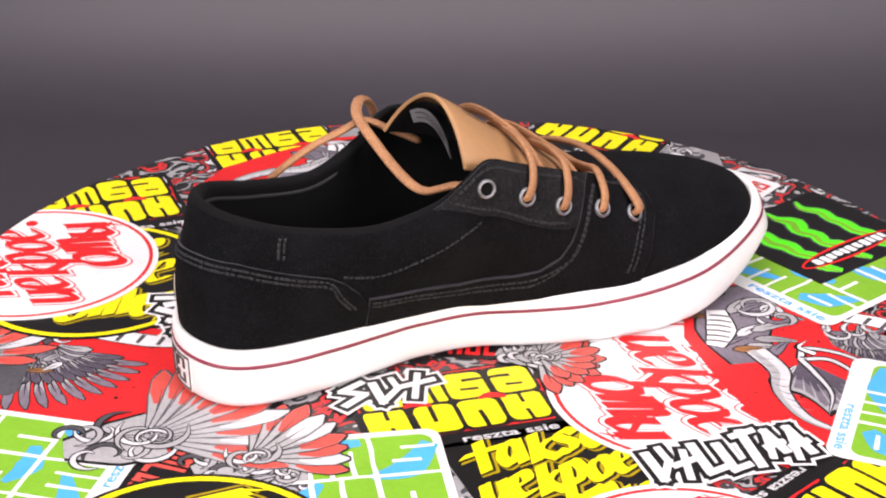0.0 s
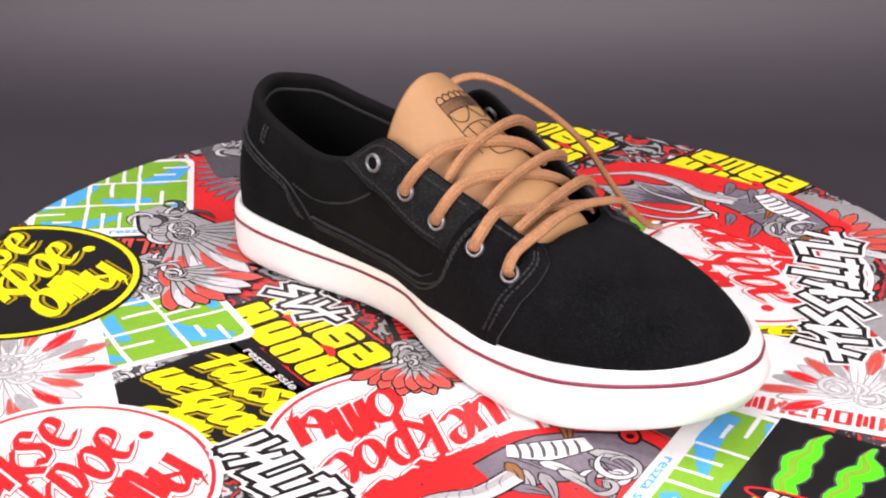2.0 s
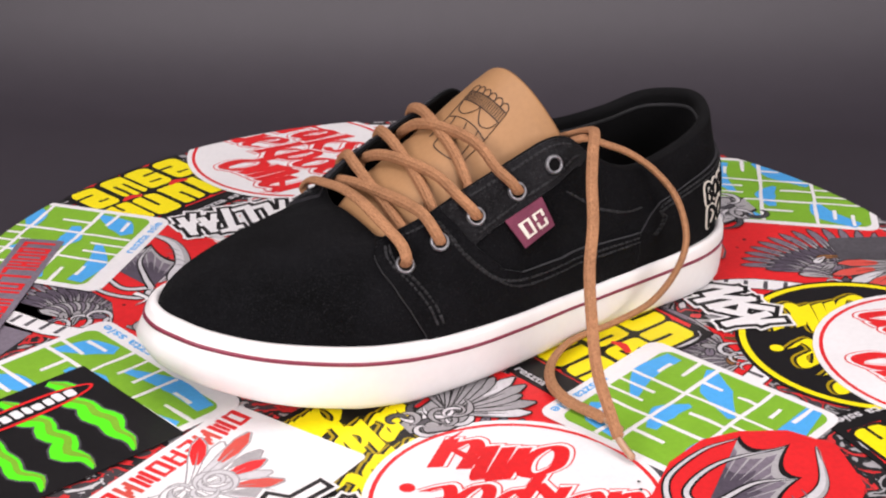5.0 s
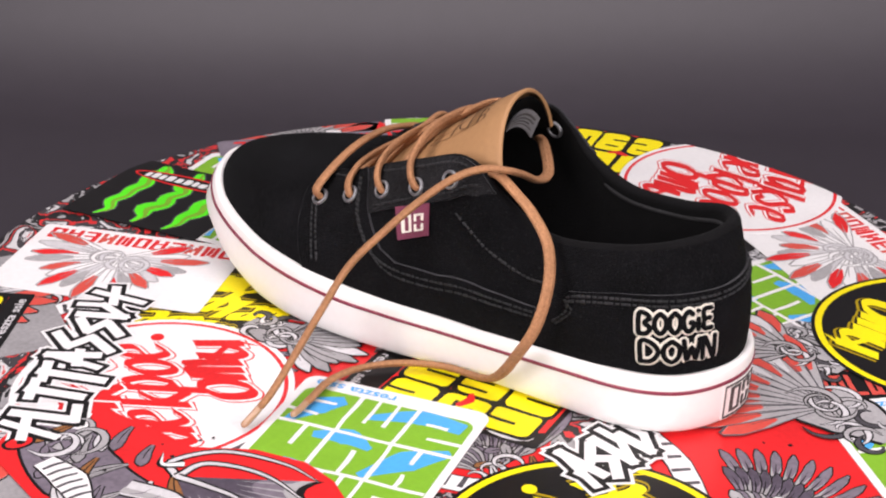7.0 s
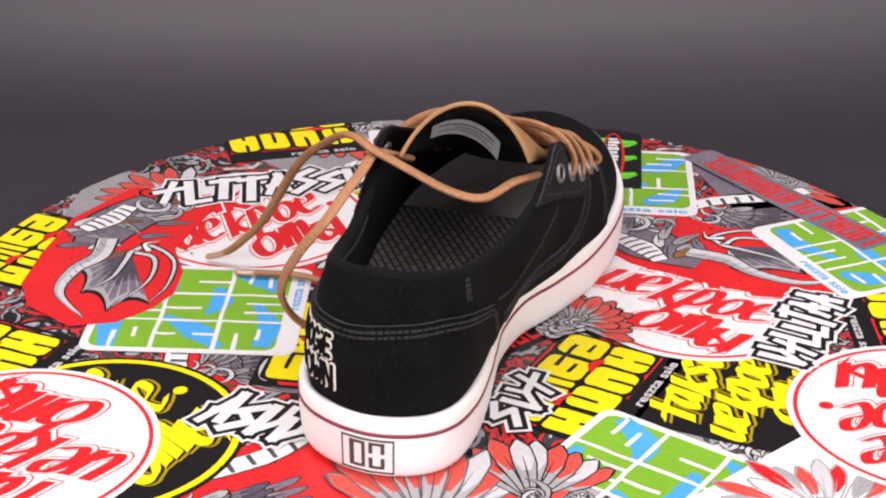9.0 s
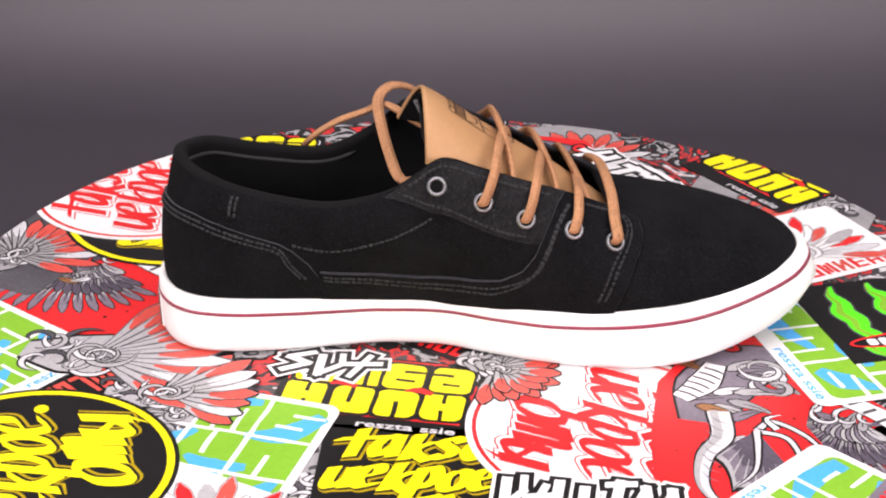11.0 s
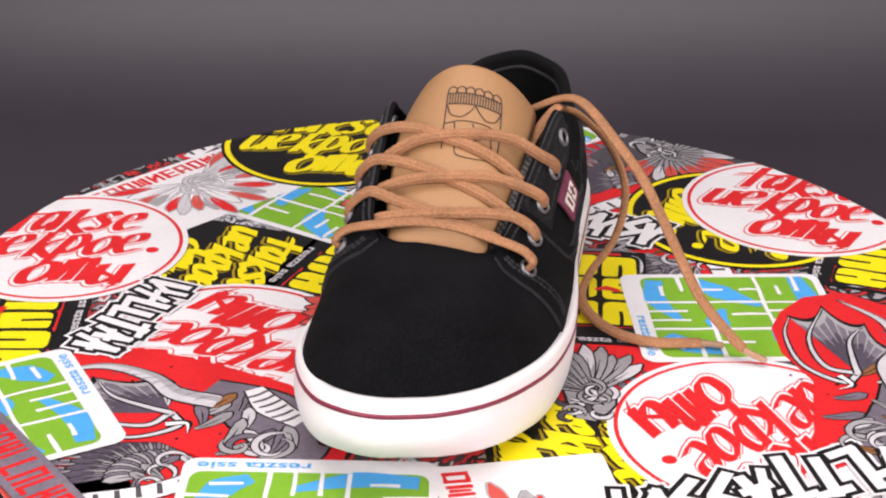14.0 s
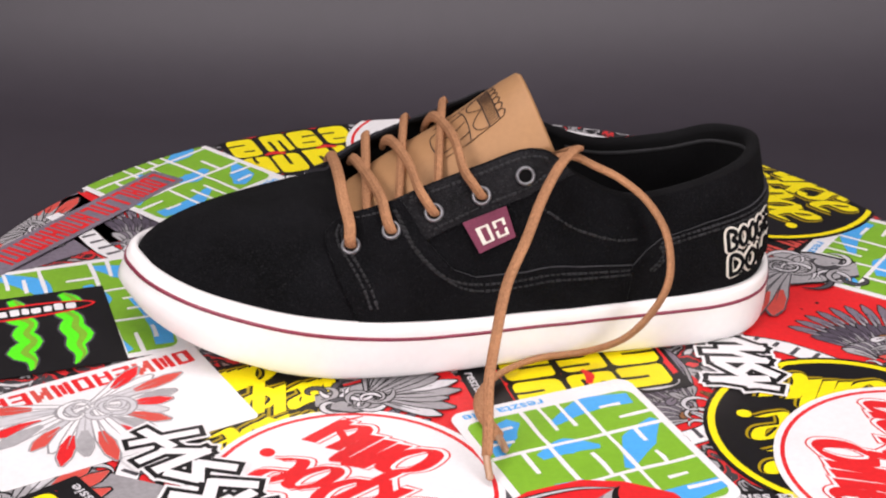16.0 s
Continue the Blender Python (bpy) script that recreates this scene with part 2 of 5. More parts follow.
def skin_panel(name, poly, lift, label="", mat=None):
    """A piece of suede sewn on the skin: outline in (s, v), raised by lift, with a raw edge."""
    uv, faces, back, n = fill_outline(poly, 0.2, 0.05)
    P, N = skin(uv[:, 0], np.clip(uv[:, 1], 0, 1)), skin_normal(uv[:, 0], np.clip(uv[:, 1], 0.01, 0.99))
    verts = list(P + N * lift)
    loop = {b: i for i, b in enumerate(back) if 0 <= b < n}
    order = [loop[i] for i in range(n) if i in loop]
    index = [0] * len(faces)
    faces = [f if np.dot(np.cross(verts[f[1]] - verts[f[0]], verts[f[2]] - verts[f[0]]), N[f[0]]) > 0 else f[::-1] for f in faces]
    top0 = len(verts)
    rng = np.random.RandomState(len(verts))
    for i in order:
        verts.append(P[i] + N[i] * (lift + 0.0001 + 0.00025 * rng.rand()))
    low0 = len(verts)
    for i in order:
        verts.append(P[i] - N[i] * 0.0004)
    m = len(order)
    for k in range(m):
        a, b = top0 + k, top0 + (k + 1) % m
        faces.append((a, b, low0 + (k + 1) % m, low0 + k))
        index.append(1)
    return part(name, (verts, faces), [mat or SUEDE, RAW_EDGE], shoe, label, index=index)


def stitch_line(path, lift, parent, pitch=0.0027, length=0.0019):
    """A row of short stitches along a path in (s, v)."""
    sv = smooth_path([(a, b) for a, b in path], 24)
    P = skin(sv[:, 0], sv[:, 1])
    N = skin_normal(sv[:, 0], np.clip(sv[:, 1], 0.01, 0.99))
    d = np.r_[0, np.cumsum(np.linalg.norm(np.diff(P, axis=0), axis=1))]
    verts, faces = [], []
    rng = np.random.RandomState(len(path) * 7 + int(d[-1] * 1e5) % 1000)
    for c in np.arange(pitch, d[-1] - pitch, pitch):
        c, length = c + rng.uniform(-0.0003, 0.0003), rng.uniform(0.0018, 0.0025)
        sink = rng.choice((0.0, 0.0001, 0.0003))
        ends = []
        for q in (c - length / 2, c + length / 2):
            ends.append((np.array([np.interp(q, d, P[:, k]) for k in range(3)]), np.array([np.interp(q, d, N[:, k]) for k in range(3)])))
        t = ends[1][0] - ends[0][0]
        t /= np.linalg.norm(t)
        t += rng.normal(0, 0.08, 3)
        w = np.cross(t, ends[0][1]) * rng.uniform(0.00055, 0.00075)
        base = len(verts)
        for (p, nn) in ends:
            verts += [p + nn * (lift - sink) - w, p + nn * (lift + 0.00085 - sink), p + nn * (lift - sink) + w]
        faces += [(base, base + 1, base + 4, base + 3), (base + 1, base + 2, base + 5, base + 4), (base, base + 2, base + 1), (base + 3, base + 4, base + 5)]
    return part("stitching", (verts, faces), THREAD, parent)


def shoe_upper():
    ns, nv = 28 * 8, 36
    S, V = np.meshgrid(1 + np.arange(ns) / 8, np.linspace(0, 1, nv), indexing="ij")
    P, N = skin(S, V), skin_normal(S, V)
    part("upper", (P.reshape(-1, 3), grid_faces(ns, nv, True)), SUEDE, shoe)
    # padded collar and thin throat: rolled edge, then the lining inside
    s = S[:, 0]
    thick = np.interp(s, [1, 5.5, 7, 22.5, 24, 29], [0.0065, 0.006, 0.0022, 0.0022, 0.006, 0.0065])
    rows = []
    top, nt = P[:, -1], N[:, -1]
    up = P[:, -1] - P[:, -2]
    up /= np.linalg.norm(up, axis=1, keepdims=True)
    for a in np.linspace(0, math.pi, 7):
        rows.append(top + nt * ((math.cos(a) - 1) / 2) * thick[:, None] + up * (math.sin(a) * 0.45 * thick)[:, None])
    for v in np.linspace(0.97, 0.0, 16):
        q, n = skin(s, np.full(ns, v)), skin_normal(s, np.full(ns, max(v, 0.02)))
        rows.append(q - n * (thick * np.interp(v, [0, 0.6, 1], [0.6, 0.8, 1.0]))[:, None])
    R = np.stack(rows, axis=1)
    seam = R[:, 8] + (R[:, 8] - R[:, 9]) * 0.2
    keep = np.r_[np.arange(ns - 36, ns), np.arange(0, 37)]
    part("collar_seam", sweep(seam[keep] - N[keep, -1] * 0.0003, 0.0010, 0.0010, 6), THREAD, shoe)
    part("lining", (R.reshape(-1, 3), grid_faces(ns, R.shape[1], True)), LINING, shoe, "black padded textile lining")


shoe_upper()

COUNTER = [(5.2, 0), (5.1, 0.117), (4.95, 0.3), (4.75, 0.45), (4.5, 0.567), (4.3, 0.617), (3.85, 0.65), (3.3, 0.683), (2.65, 0.71), (1.6, 0.69), (1.0, 0.665),
           (0.4, 0.65), (-0.8, 0.655), (-1.8, 0.667), (-2.55, 0.633), (-2.8, 0.55), (-3.1, 0.4), (-3.35, 0.1), (-3.42, 0)]
BAND_R = [(5.0, 0), (4.95, 0.375), (5.65, 0.333), (6.85, 0.25), (8.35, 0.225), (9.0, 0.25), (9.5, 0.333), (9.85, 0.45), (10.1, 0.567), (10.45, 0.75),
          (10.85, 1.0), (12.2, 1.0), (12.65, 0.94), (12.68, 0.8), (12.35, 0.66), (11.85, 0.45), (11.55, 0.267), (11.3, 0.12), (11.2, 0)]
BAND_L = [(24.75, 0), (24.9, 0.42), (23.8, 0.36), (22.3, 0.31), (21.1, 0.317), (20.65, 0.38), (20.25, 0.517), (19.9, 0.66), (19.3, 1.0),
          (18.1, 1.0), (17.55, 0.92), (17.6, 0.8), (17.85, 0.7), (18.3, 0.517), (18.7, 0.3), (19.0, 0.1), (19.1, 0)]
STAY_R = [(6.0, 1.0), (6.45, 0.917), (7.5, 0.72), (8.7, 0.61), (9.45, 0.56), (10.05, 0.55), (10.5, 0.73), (10.95, 1.0)]
STAY_L = [(23.8, 1.0), (23.2, 0.85), (22.15, 0.75), (21.1, 0.70), (20.45, 0.655), (19.95, 0.60), (19.65, 0.75), (19.2, 1.0)]
heel_counter = skin_panel("heel_counter", COUNTER, 0.0012)
stay_right = skin_panel("eyestay", STAY_R, 0.0010, "dusty black suede eyelet flap", SUEDE_WORN)
stay_left = skin_panel("eyestay", STAY_L, 0.0010, "dusty black suede eyelet flap", SUEDE_WORN)
band_right = skin_panel("quarter_panel", BAND_R, 0.0015)
band_left = skin_panel("quarter_panel", BAND_L, 0.0015)


def inset(path, ds, dv):
    return [(a + ds, b + dv) for a, b in path]


for dv in (-0.045, -0.085):
    stitch_line([(4.85 + dv * 2, 0.28), (4.6 + dv * 2, 0.42)] + inset(COUNTER[5:15], 0, dv) + [(-2.65 - dv * 2, 0.47), (-2.95 - dv * 2, 0.32)], 0.0013, heel_counter)
    stitch_line(inset(BAND_R[1:6], 0, dv) + [(9.6 - dv, 0.30), (10.0 - dv, 0.45), (10.3 - dv, 0.60), (10.62 - dv, 0.78), (10.95 - dv, 0.95)], 0.0016, band_right)
    stitch_line(inset(BAND_L[1:5], 0, dv) + [(20.55 + dv, 0.34), (20.1 + dv, 0.48), (19.72 + dv, 0.64), (19.2 + dv, 0.95)], 0.0016, band_left)
    stitch_line([(12.5 + dv * 3, 0.9), (12.45 + dv * 3, 0.78), (12.15 + dv * 3, 0.64), (11.7 + dv * 3, 0.44), (11.4 + dv * 3, 0.26), (11.15 + dv * 3, 0.1)], 0.0016, band_right)
    stitch_line([(17.75 - dv * 3, 0.9), (17.85 - dv * 3, 0.78), (18.1 - dv * 3, 0.66), (18.5 - dv * 3, 0.5), (18.9 - dv * 3, 0.3), (19.15 - dv * 3, 0.1)], 0.0016, band_left)
stitch_line([(6.5, 0.95), (7.5, 0.765), (8.7, 0.65), (9.45, 0.6), (9.95, 0.6)], 0.0011, stay_right)
stitch_line([(6.7, 0.96), (7.6, 0.965), (8.9, 0.95), (10.2, 0.94), (10.7, 0.94)], 0.0011, stay_right)
stitch_line([(23.3, 0.93), (22.2, 0.80), (21.1, 0.75), (20.45, 0.70), (20.0, 0.66)], 0.0011, stay_left)
stitch_line([(23.0, 0.965), (22.2, 0.965), (21.0, 0.95), (19.9, 0.94), (19.4, 0.94)], 0.0011, stay_left)
stitch_line([(11.0, 0.93), (11.6, 0.93), (12.2, 0.93)], 0.0016, band_right)
stitch_line([(19.1, 0.93), (18.6, 0.93), (18.0, 0.93)], 0.0016, band_left)
stitch_line([(4.45, 0.62), (5.1, 0.585), (5.9, 0.617), (7.1, 0.667), (7.7, 0.69)], 0.0001, shoe)
stitch_line([(22.4, 0.70), (23.0, 0.65), (23.65, 0.617), (24.55, 0.617), (25.2, 0.66)], 0.0001, shoe)
for ds in (-0.05, 0.05):
    stitch_line([(3.6 + ds, 0.99), (3.52 + ds, 0.87), (3.5 + ds, 0.71)], 0.0001, shoe)

# sole: foxing round the outline, red stripe, tread
SOLE = np.array([(-155, 5), (-151, -15), (-139, -28), (-118, -33), (-92, -32.5), (-68, -30), (-44, -28), (-16, -32), (10, -44), (38, -54.5), (70, -61), (101, -62), (130, -55),
                 (157, -42.5), (170.5, -27), (174, -11), (170.5, 3), (161, 18.5), (141.5, 34.5), (113, 47), (84, 55), (48, 58.5), (10, 56.5), (-34, 51.5), (-80, 50.5), (-114, 49),
                 (-136, 41), (-149, 26)], float) / 1000


def sole_ring(n):
    p = ring(SOLE, 1 + np.arange(n) * len(SOLE) / n)
    t = np.roll(p, -1, axis=0) - np.roll(p, 1, axis=0)
    t /= np.linalg.norm(t, axis=1, keepdims=True)
    return p, np.stack([t[:, 1], -t[:, 0]], axis=1)


def foxing_point(p, nrm, f, out):
    """A point on the foxing: f from its bottom (0) to its top (1)."""
    zb, zt = foxing_bottom(p[0]), foxing_top(p[0])
    toe = max(0.0, (p[0] - 0.09) / 0.08) ** 1.5
    toe = min(toe, 1.0)
    bulge = 0.0008 - 0.0045 * max(0.0, 0.45 - f) * 2 * (0.2 + 1.3 * toe) - 0.012 * max(0.0, f - 0.45) * toe
    return (*(p + nrm * (bulge + out)), zb + (zt - zb) * f)


def sole():
    n = 220
    p, nrm = sole_ring(n)
    prof = [(0.0, -0.012), (0.0, -0.003), (0.03, -0.0012), (0.1, -0.0003), (0.25, 0), (0.45, 0), (0.6, 0), (0.8, 0), (0.93, -0.0002), (0.985, -0.0008), (1.0, -0.0020), (1.0, -0.0040), (0.9, -0.0055), (0.75, -0.0060)]
    verts = [foxing_point(p[i], nrm[i], f, o) for i in range(n) for f, o in prof]
    faces = grid_faces(n, len(prof), True)
    faces.append(tuple(i * len(prof) for i in range(n))[::-1])
    ob = part("sole", (verts, faces), RUBBER, shoe, "white vulcanised rubber sole with burgundy line")
    prof = [(0.715, -0.0004), (0.72, 0.00045), (0.775, 0.00045), (0.78, -0.0004)]
    rise = 0.055 * np.clip((p[:, 0] - 0.03) / 0.12, 0, 1)
    verts = [foxing_point(p[i], nrm[i], f + rise[i], o) for i in range(n) for f, o in prof]
    part("stripe", (verts, grid_faces(n, len(prof), True)), STRIPE, ob, "thin burgundy rubber line")
    # heel patch: frame and two dark blocks

    def strip(name, y0, y1, f0, f1, out, mat, parent):
        ys = np.linspace(y0, y1, 9)
        order = np.argsort(p[:, 1])
        back = order[p[order, 0] < -0.14]
        px, py = np.interp(ys, p[back, 1], p[back, 0]), ys
        nx, ny = np.interp(ys, p[back, 1], nrm[back, 0]), np.interp(ys, p[back, 1], nrm[back, 1])
        v = []
        for k in range(9):
            for f, o in ((f0, -0.0004), (f0, out), (f1, out), (f1, -0.0004)):
                v.append(foxing_point(np.array([px[k], py[k]]), np.array([nx[k], ny[k]]), f, o))
        fc = grid_faces(9, 4)
        fc += [(0, 1, 2, 3), (35, 34, 33, 32)]
        return part(name, (v, fc), mat, parent, smooth=False)

    patch = strip("heel_patch", 0.0175, -0.0065, 0.08, 0.70, 0.0006, RUBBER, ob)
    for y0, y1, f0, f1 in ((0.0172, 0.0166, 0.10, 0.68), (-0.0056, -0.0062, 0.10, 0.68), (0.0166, -0.0056, 0.65, 0.68), (0.0166, -0.0056, 0.10, 0.13)):
        strip("frame_line", y0, y1, f0, f1, 0.0009, GREY_INK, patch)
    for y0, y1, f0, f1 in ((0.0134, 0.0114, 0.18, 0.62), (0.0114, 0.0078, 0.18, 0.22), (0.0114, 0.0078, 0.58, 0.62), (0.0078, 0.0064, 0.18, 0.62),
                           (0.0046, 0.0030, 0.18, 0.36), (0.0046, 0.0030, 0.44, 0.62), (0.0030, -0.0006, 0.18, 0.22), (0.0030, -0.0006, 0.58, 0.62), (-0.0006, -0.0022, 0.18, 0.36), (-0.0006, -0.0022, 0.44, 0.62)):
        strip("emblem_bar", y0, y1, f0, f1, 0.0009, GREY_INK, patch)


GREY_INK = material("grey_ink", (0.06, 0.055, 0.055), 0.6)
sole()


def insole():
    sv = np.arange(1, 29, 0.25)
    q = skin(sv, np.full(len(sv), 0.10)) - skin_normal(sv, np.full(len(sv), 0.10)) * 0.0025
    keep = [(x, y) for x, y, z in q if x < 0.06]
    c = len(keep)
    verts = [(x, y, 0.0305) for x, y in keep] + [(x, y, 0.026) for x, y in keep]
    faces = [tuple(range(c))] + [(k, c + k, c + (k + 1) % c, (k + 1) % c) for k in range(c)]
    part("insole", (verts, faces), INSOLE, shoe, "grey insole printed with small black-jointed bricks", smooth=False)


insole()

# tongue: a long stiff leather flap, arched across
TONGUE_LINE = np.array([(72, -3, 61), (58, -3, 71.5), (40, -3, 84.5), (22, -3, 95.5), (6, -4, 106), (-8, -5, 116.5), (-18, -6, 123.5), (-24, -6.5, 127)], float) / 1000
TONGUE_HALF = [0.023, 0.031, 0.036, 0.038, 0.039, 0.038, 0.0355, 0.0335]
TONGUE_DROP = [0.003, 0.005, 0.008, 0.0115, 0.016, 0.021, 0.025, 0.027]


TAPER_A, TAPER_K = [0.0, 0.25, 0.4, 0.55, 0.7, 0.85, 1.0], [0.68, 0.69, 0.73, 0.78, 0.85, 0.95, 1.0]


def tongue_at(a, b, lift=0.0):
    """a: 0 at the throat to 1 at the tip; b: -1 to 1 across."""
    u = a * (len(TONGUE_LINE) - 1)
    k = np.arange(len(TONGUE_LINE))
    c = np.array([np.interp(u, k, TONGUE_LINE[:, j]) for j in range(3)])
    w, d = np.interp(u, k, TONGUE_HALF), np.interp(u, k, TONGUE_DROP)
    w = w * (0.86 if b < 0 else np.interp(a, TAPER_A, TAPER_K))
    ang = b * 1.05
    round_off = -0.010 * a * max(0.0, b) ** 2
    y = c[1] + w * math.sin(ang) / math.sin(1.05)
    z = c[2] - d * (1 - math.cos(ang)) / (1 - math.cos(1.05))
    n = np.array([0.42 * math.cos(ang), math.sin(ang), 0.9 * math.cos(ang)])
    n /= np.linalg.norm(n)
    return np.array([c[0] + round_off, y, z]) + n * lift


def tongue():
    na, nb = 34, 25
    A, B = np.linspace(0, 1, na), np.linspace(-1, 1, nb)
    verts = [tongue_at(a, b) for a in A for b in B]
    rim = [tongue_at(1.0, b, -0.0009) - np.array([0.0012, 0, -0.0004]) for b in B]
    rim2 = [tongue_at(1.0, b, -0.0022) for b in B]
    verts += rim + rim2
    faces = grid_faces(na + 2, nb)
    for b in (-1.0, 1.0):
        base = len(verts)
        verts += [tongue_at(a, b, -0.0022) for a in A]
        col = 0 if b < 0 else nb - 1
        for i in range(na - 1):
            f = (i * nb + col, (i + 1) * nb + col, base + i + 1, base + i)
            faces.append(f if b > 0 else f[::-1])
    ob = part("tongue", (verts, faces), TAN, shoe, "tan leather tongue with line print")
    under = [tongue_at(a, b, -0.0024 - 0.0016 * (1 - abs(b) ** 4)) for a in np.linspace(0, 0.995, na) for b in B]
    part("tongue_lining", (under, grid_faces(na, nb, flip=True)), LINING, ob, "black textile underside")
    # label sewn under the tip, hanging free
    lab = []
    for k in (0.0, 0.0006):
        for b in np.linspace(-0.62, 0.42, 11):
            top = tongue_at(0.93, b, -0.0046) + np.array([-0.003, 0.004, -0.003])
            lab += [top + np.array([0.0035 * f - k, 0.002 * f, -0.0105 * f * (1 - 0.25 * (b + 0.62))]) for f in np.linspace(0, 1, 5)]
    fc = grid_faces(11, 5, flip=True) + [tuple(55 + i for i in f)[::-1] for f in grid_faces(11, 5, flip=True)]
    label = part("size_label", (lab, fc), LABEL_GREY, ob, "grey woven label with dark printed bars")
    for f0, f1, i0, i1 in ((0.22, 0.34, 1, 9), (0.45, 0.53, 1, 7), (0.62, 0.70, 2, 9), (0.78, 0.84, 1, 6)):
        v = []
        for i in range(i0, i1 + 1):
            a, z = lab[55 + i * 5], lab[55 + i * 5 + 4]
            v += [a + (z - a) * f0 - (0.0002, 0, 0), a + (z - a) * f1 - (0.0002, 0, 0)]
        part("printed_bar", (v, grid_faces(i1 - i0 + 1, 2)), GREY_INK, label)

    def line(pts, closed=False, w=0.00032, n=6):
        q = smooth_path(pts, n) if len(pts) > 2 else np.array([np.array(pts[0]) + (np.array(pts[1]) - np.array(pts[0])) * i / 8 for i in range(9)])
        spread = lambda a, b: math.asin(min(0.86, math.sin(1.05 * b) / np.interp(a, TAPER_A, TAPER_K))) / 1.05 if b > 0 else b / 0.86
        P = np.array([tongue_at(a, spread(a, b), 0.0003) for a, b in q])
        t = np.gradient(P, axis=0)
        t /= np.linalg.norm(t, axis=1, keepdims=True)
        side = np.cross(t, (0.42, 0, 0.9))
        side /= np.linalg.norm(side, axis=1, keepdims=True)
        v, f = [], []
        for i in range(len(P)):
            v += [P[i] - side[i] * w, P[i] + side[i] * w]
        for i in range(len(P) - 1):
            f.append((2 * i, 2 * i + 1, 2 * i + 3, 2 * i + 2))
        return v, f

    strokes = []
    b0, b1, a0, a1 = -0.19, 0.40, 0.475, 0.77
    bx = lambda f: b0 + (b1 - b0) * f
    strokes += [[(a0, bx(0)), (a1 - 0.030, bx(0))], [(a0, bx(1)), (a1 - 0.030, bx(1))], [(a1 - 0.034, bx(0)), (a1 - 0.034, bx(1))], [(a1 - 0.091, bx(0)), (a1 - 0.091, bx(1))]]
    for k in range(6):
        l, r = bx(k / 6 + 0.01), bx((k + 1) / 6 - 0.01)
        strokes.append([(a1 - 0.034, l), (a1 - 0.006, l), (a1 + 0.012, (l + r) / 2), (a1 - 0.006, r), (a1 - 0.034, r)])
    for k in range(1, 20):
        strokes.append([(a1 - 0.037, bx(k / 20)), (a1 - 0.089, bx(k / 20))])
    strokes.append([(a1 - 0.098, bx(0.02)), (a1 - 0.140, bx(0.1)), (a1 - 0.152, bx(0.28)), (a1 - 0.122, bx(0.45)), (a1 - 0.091, bx(0.52))])
    strokes.append([(a1 - 0.098, bx(0.98)), (a1 - 0.140, bx(0.9)), (a1 - 0.152, bx(0.74)), (a1 - 0.122, bx(0.6)), (a1 - 0.091, bx(0.52))])
    strokes.append([(a1 - 0.183, bx(0.02)), (a1 - 0.171, bx(0.3)), (a1 - 0.171, bx(0.7)), (a1 - 0.183, bx(0.98))])
    strokes.append([(a1 - 0.177, bx(0.18)), (a1 - 0.244, bx(0.22)), (a1 - 0.311, bx(0.25)), (a1 - 0.327, bx(0.4)), (a1 - 0.327, bx(0.7)), (a1 - 0.311, bx(0.88)), (a1 - 0.244, bx(0.86)), (a1 - 0.177, bx(0.8))])
    strokes.append([(a1 - 0.177, bx(0.5)), (a1 - 0.232, bx(0.58)), (a1 - 0.287, bx(0.57))])
    V, F = [], []
    for st in strokes:
        v, f = line(st)
        F += [tuple(i + len(V) for i in q) for q in f]
        V += v
    part("print", (V, F), INK_BROWN, ob, "dark line drawing of blocks and arcs")


tongue()

# eyelets, five on each side
EYES_R = [(7.75, 0.863), (8.95, 0.788), (9.9, 0.725), (10.85, 0.688), (11.65, 0.625)]
EYES_L = [(22.05, 0.863), (21.0, 0.813), (20.1, 0.788), (19.2, 0.75), (18.45, 0.663)]


def eyelet_mesh():
    verts, faces = [], []
    prof = [(0.0031, -0.0002), (0.0031, 0.0005), (0.0034, 0.0011), (0.0039, 0.0013), (0.0044, 0.0010), (0.0047, 0.0002), (0.0047, -0.0004)]
    n = 22
    for i in range(n):
        a = 2 * math.pi * i / n
        verts += [(r * math.cos(a), r * math.sin(a), z) for r, z in prof]
    faces = grid_faces(n, len(prof), True)
    # a black disc closes the ring, its colour standing in for the hole's shade
    base = len(verts)
    verts += [(0.0032 * math.cos(2 * math.pi * i / n), 0.0032 * math.sin(2 * math.pi * i / n), 0.0004) for i in range(n)]
    index = [0] * len(faces) + [1]
    faces.append(tuple(base + i for i in range(n)))
    return mesh_of("eyelet", verts, faces, [EYELET, HOLE_SHADE], True, index)


EYE_MESH = eyelet_mesh()


def eye_at(sv, lift=0.0012):
    p, n = skin(*sv), skin_normal(*sv)
    lift = lift + (0.0005 if sv in (EYES_R[3], EYES_R[4], EYES_L[3], EYES_L[4]) else 0)
    return p + n * lift, n


for sv in EYES_R + EYES_L:
    p, n = eye_at(sv)
    ob = part("eyelet", EYE_MESH, None, shoe, "gunmetal ring eyelet")
    if sv in (EYES_R[0], EYES_L[0]):
        back = part("eyelet_back", EYE_MESH, None, ob)
        back.matrix_local = Matrix.Translation((0, 0, -0.0046)) @ Matrix.Rotation(math.pi, 4, "X")
    ob.matrix_local = Matrix.Translation(p) @ Vector(n).to_track_quat("Z", "Y").to_matrix().to_4x4()


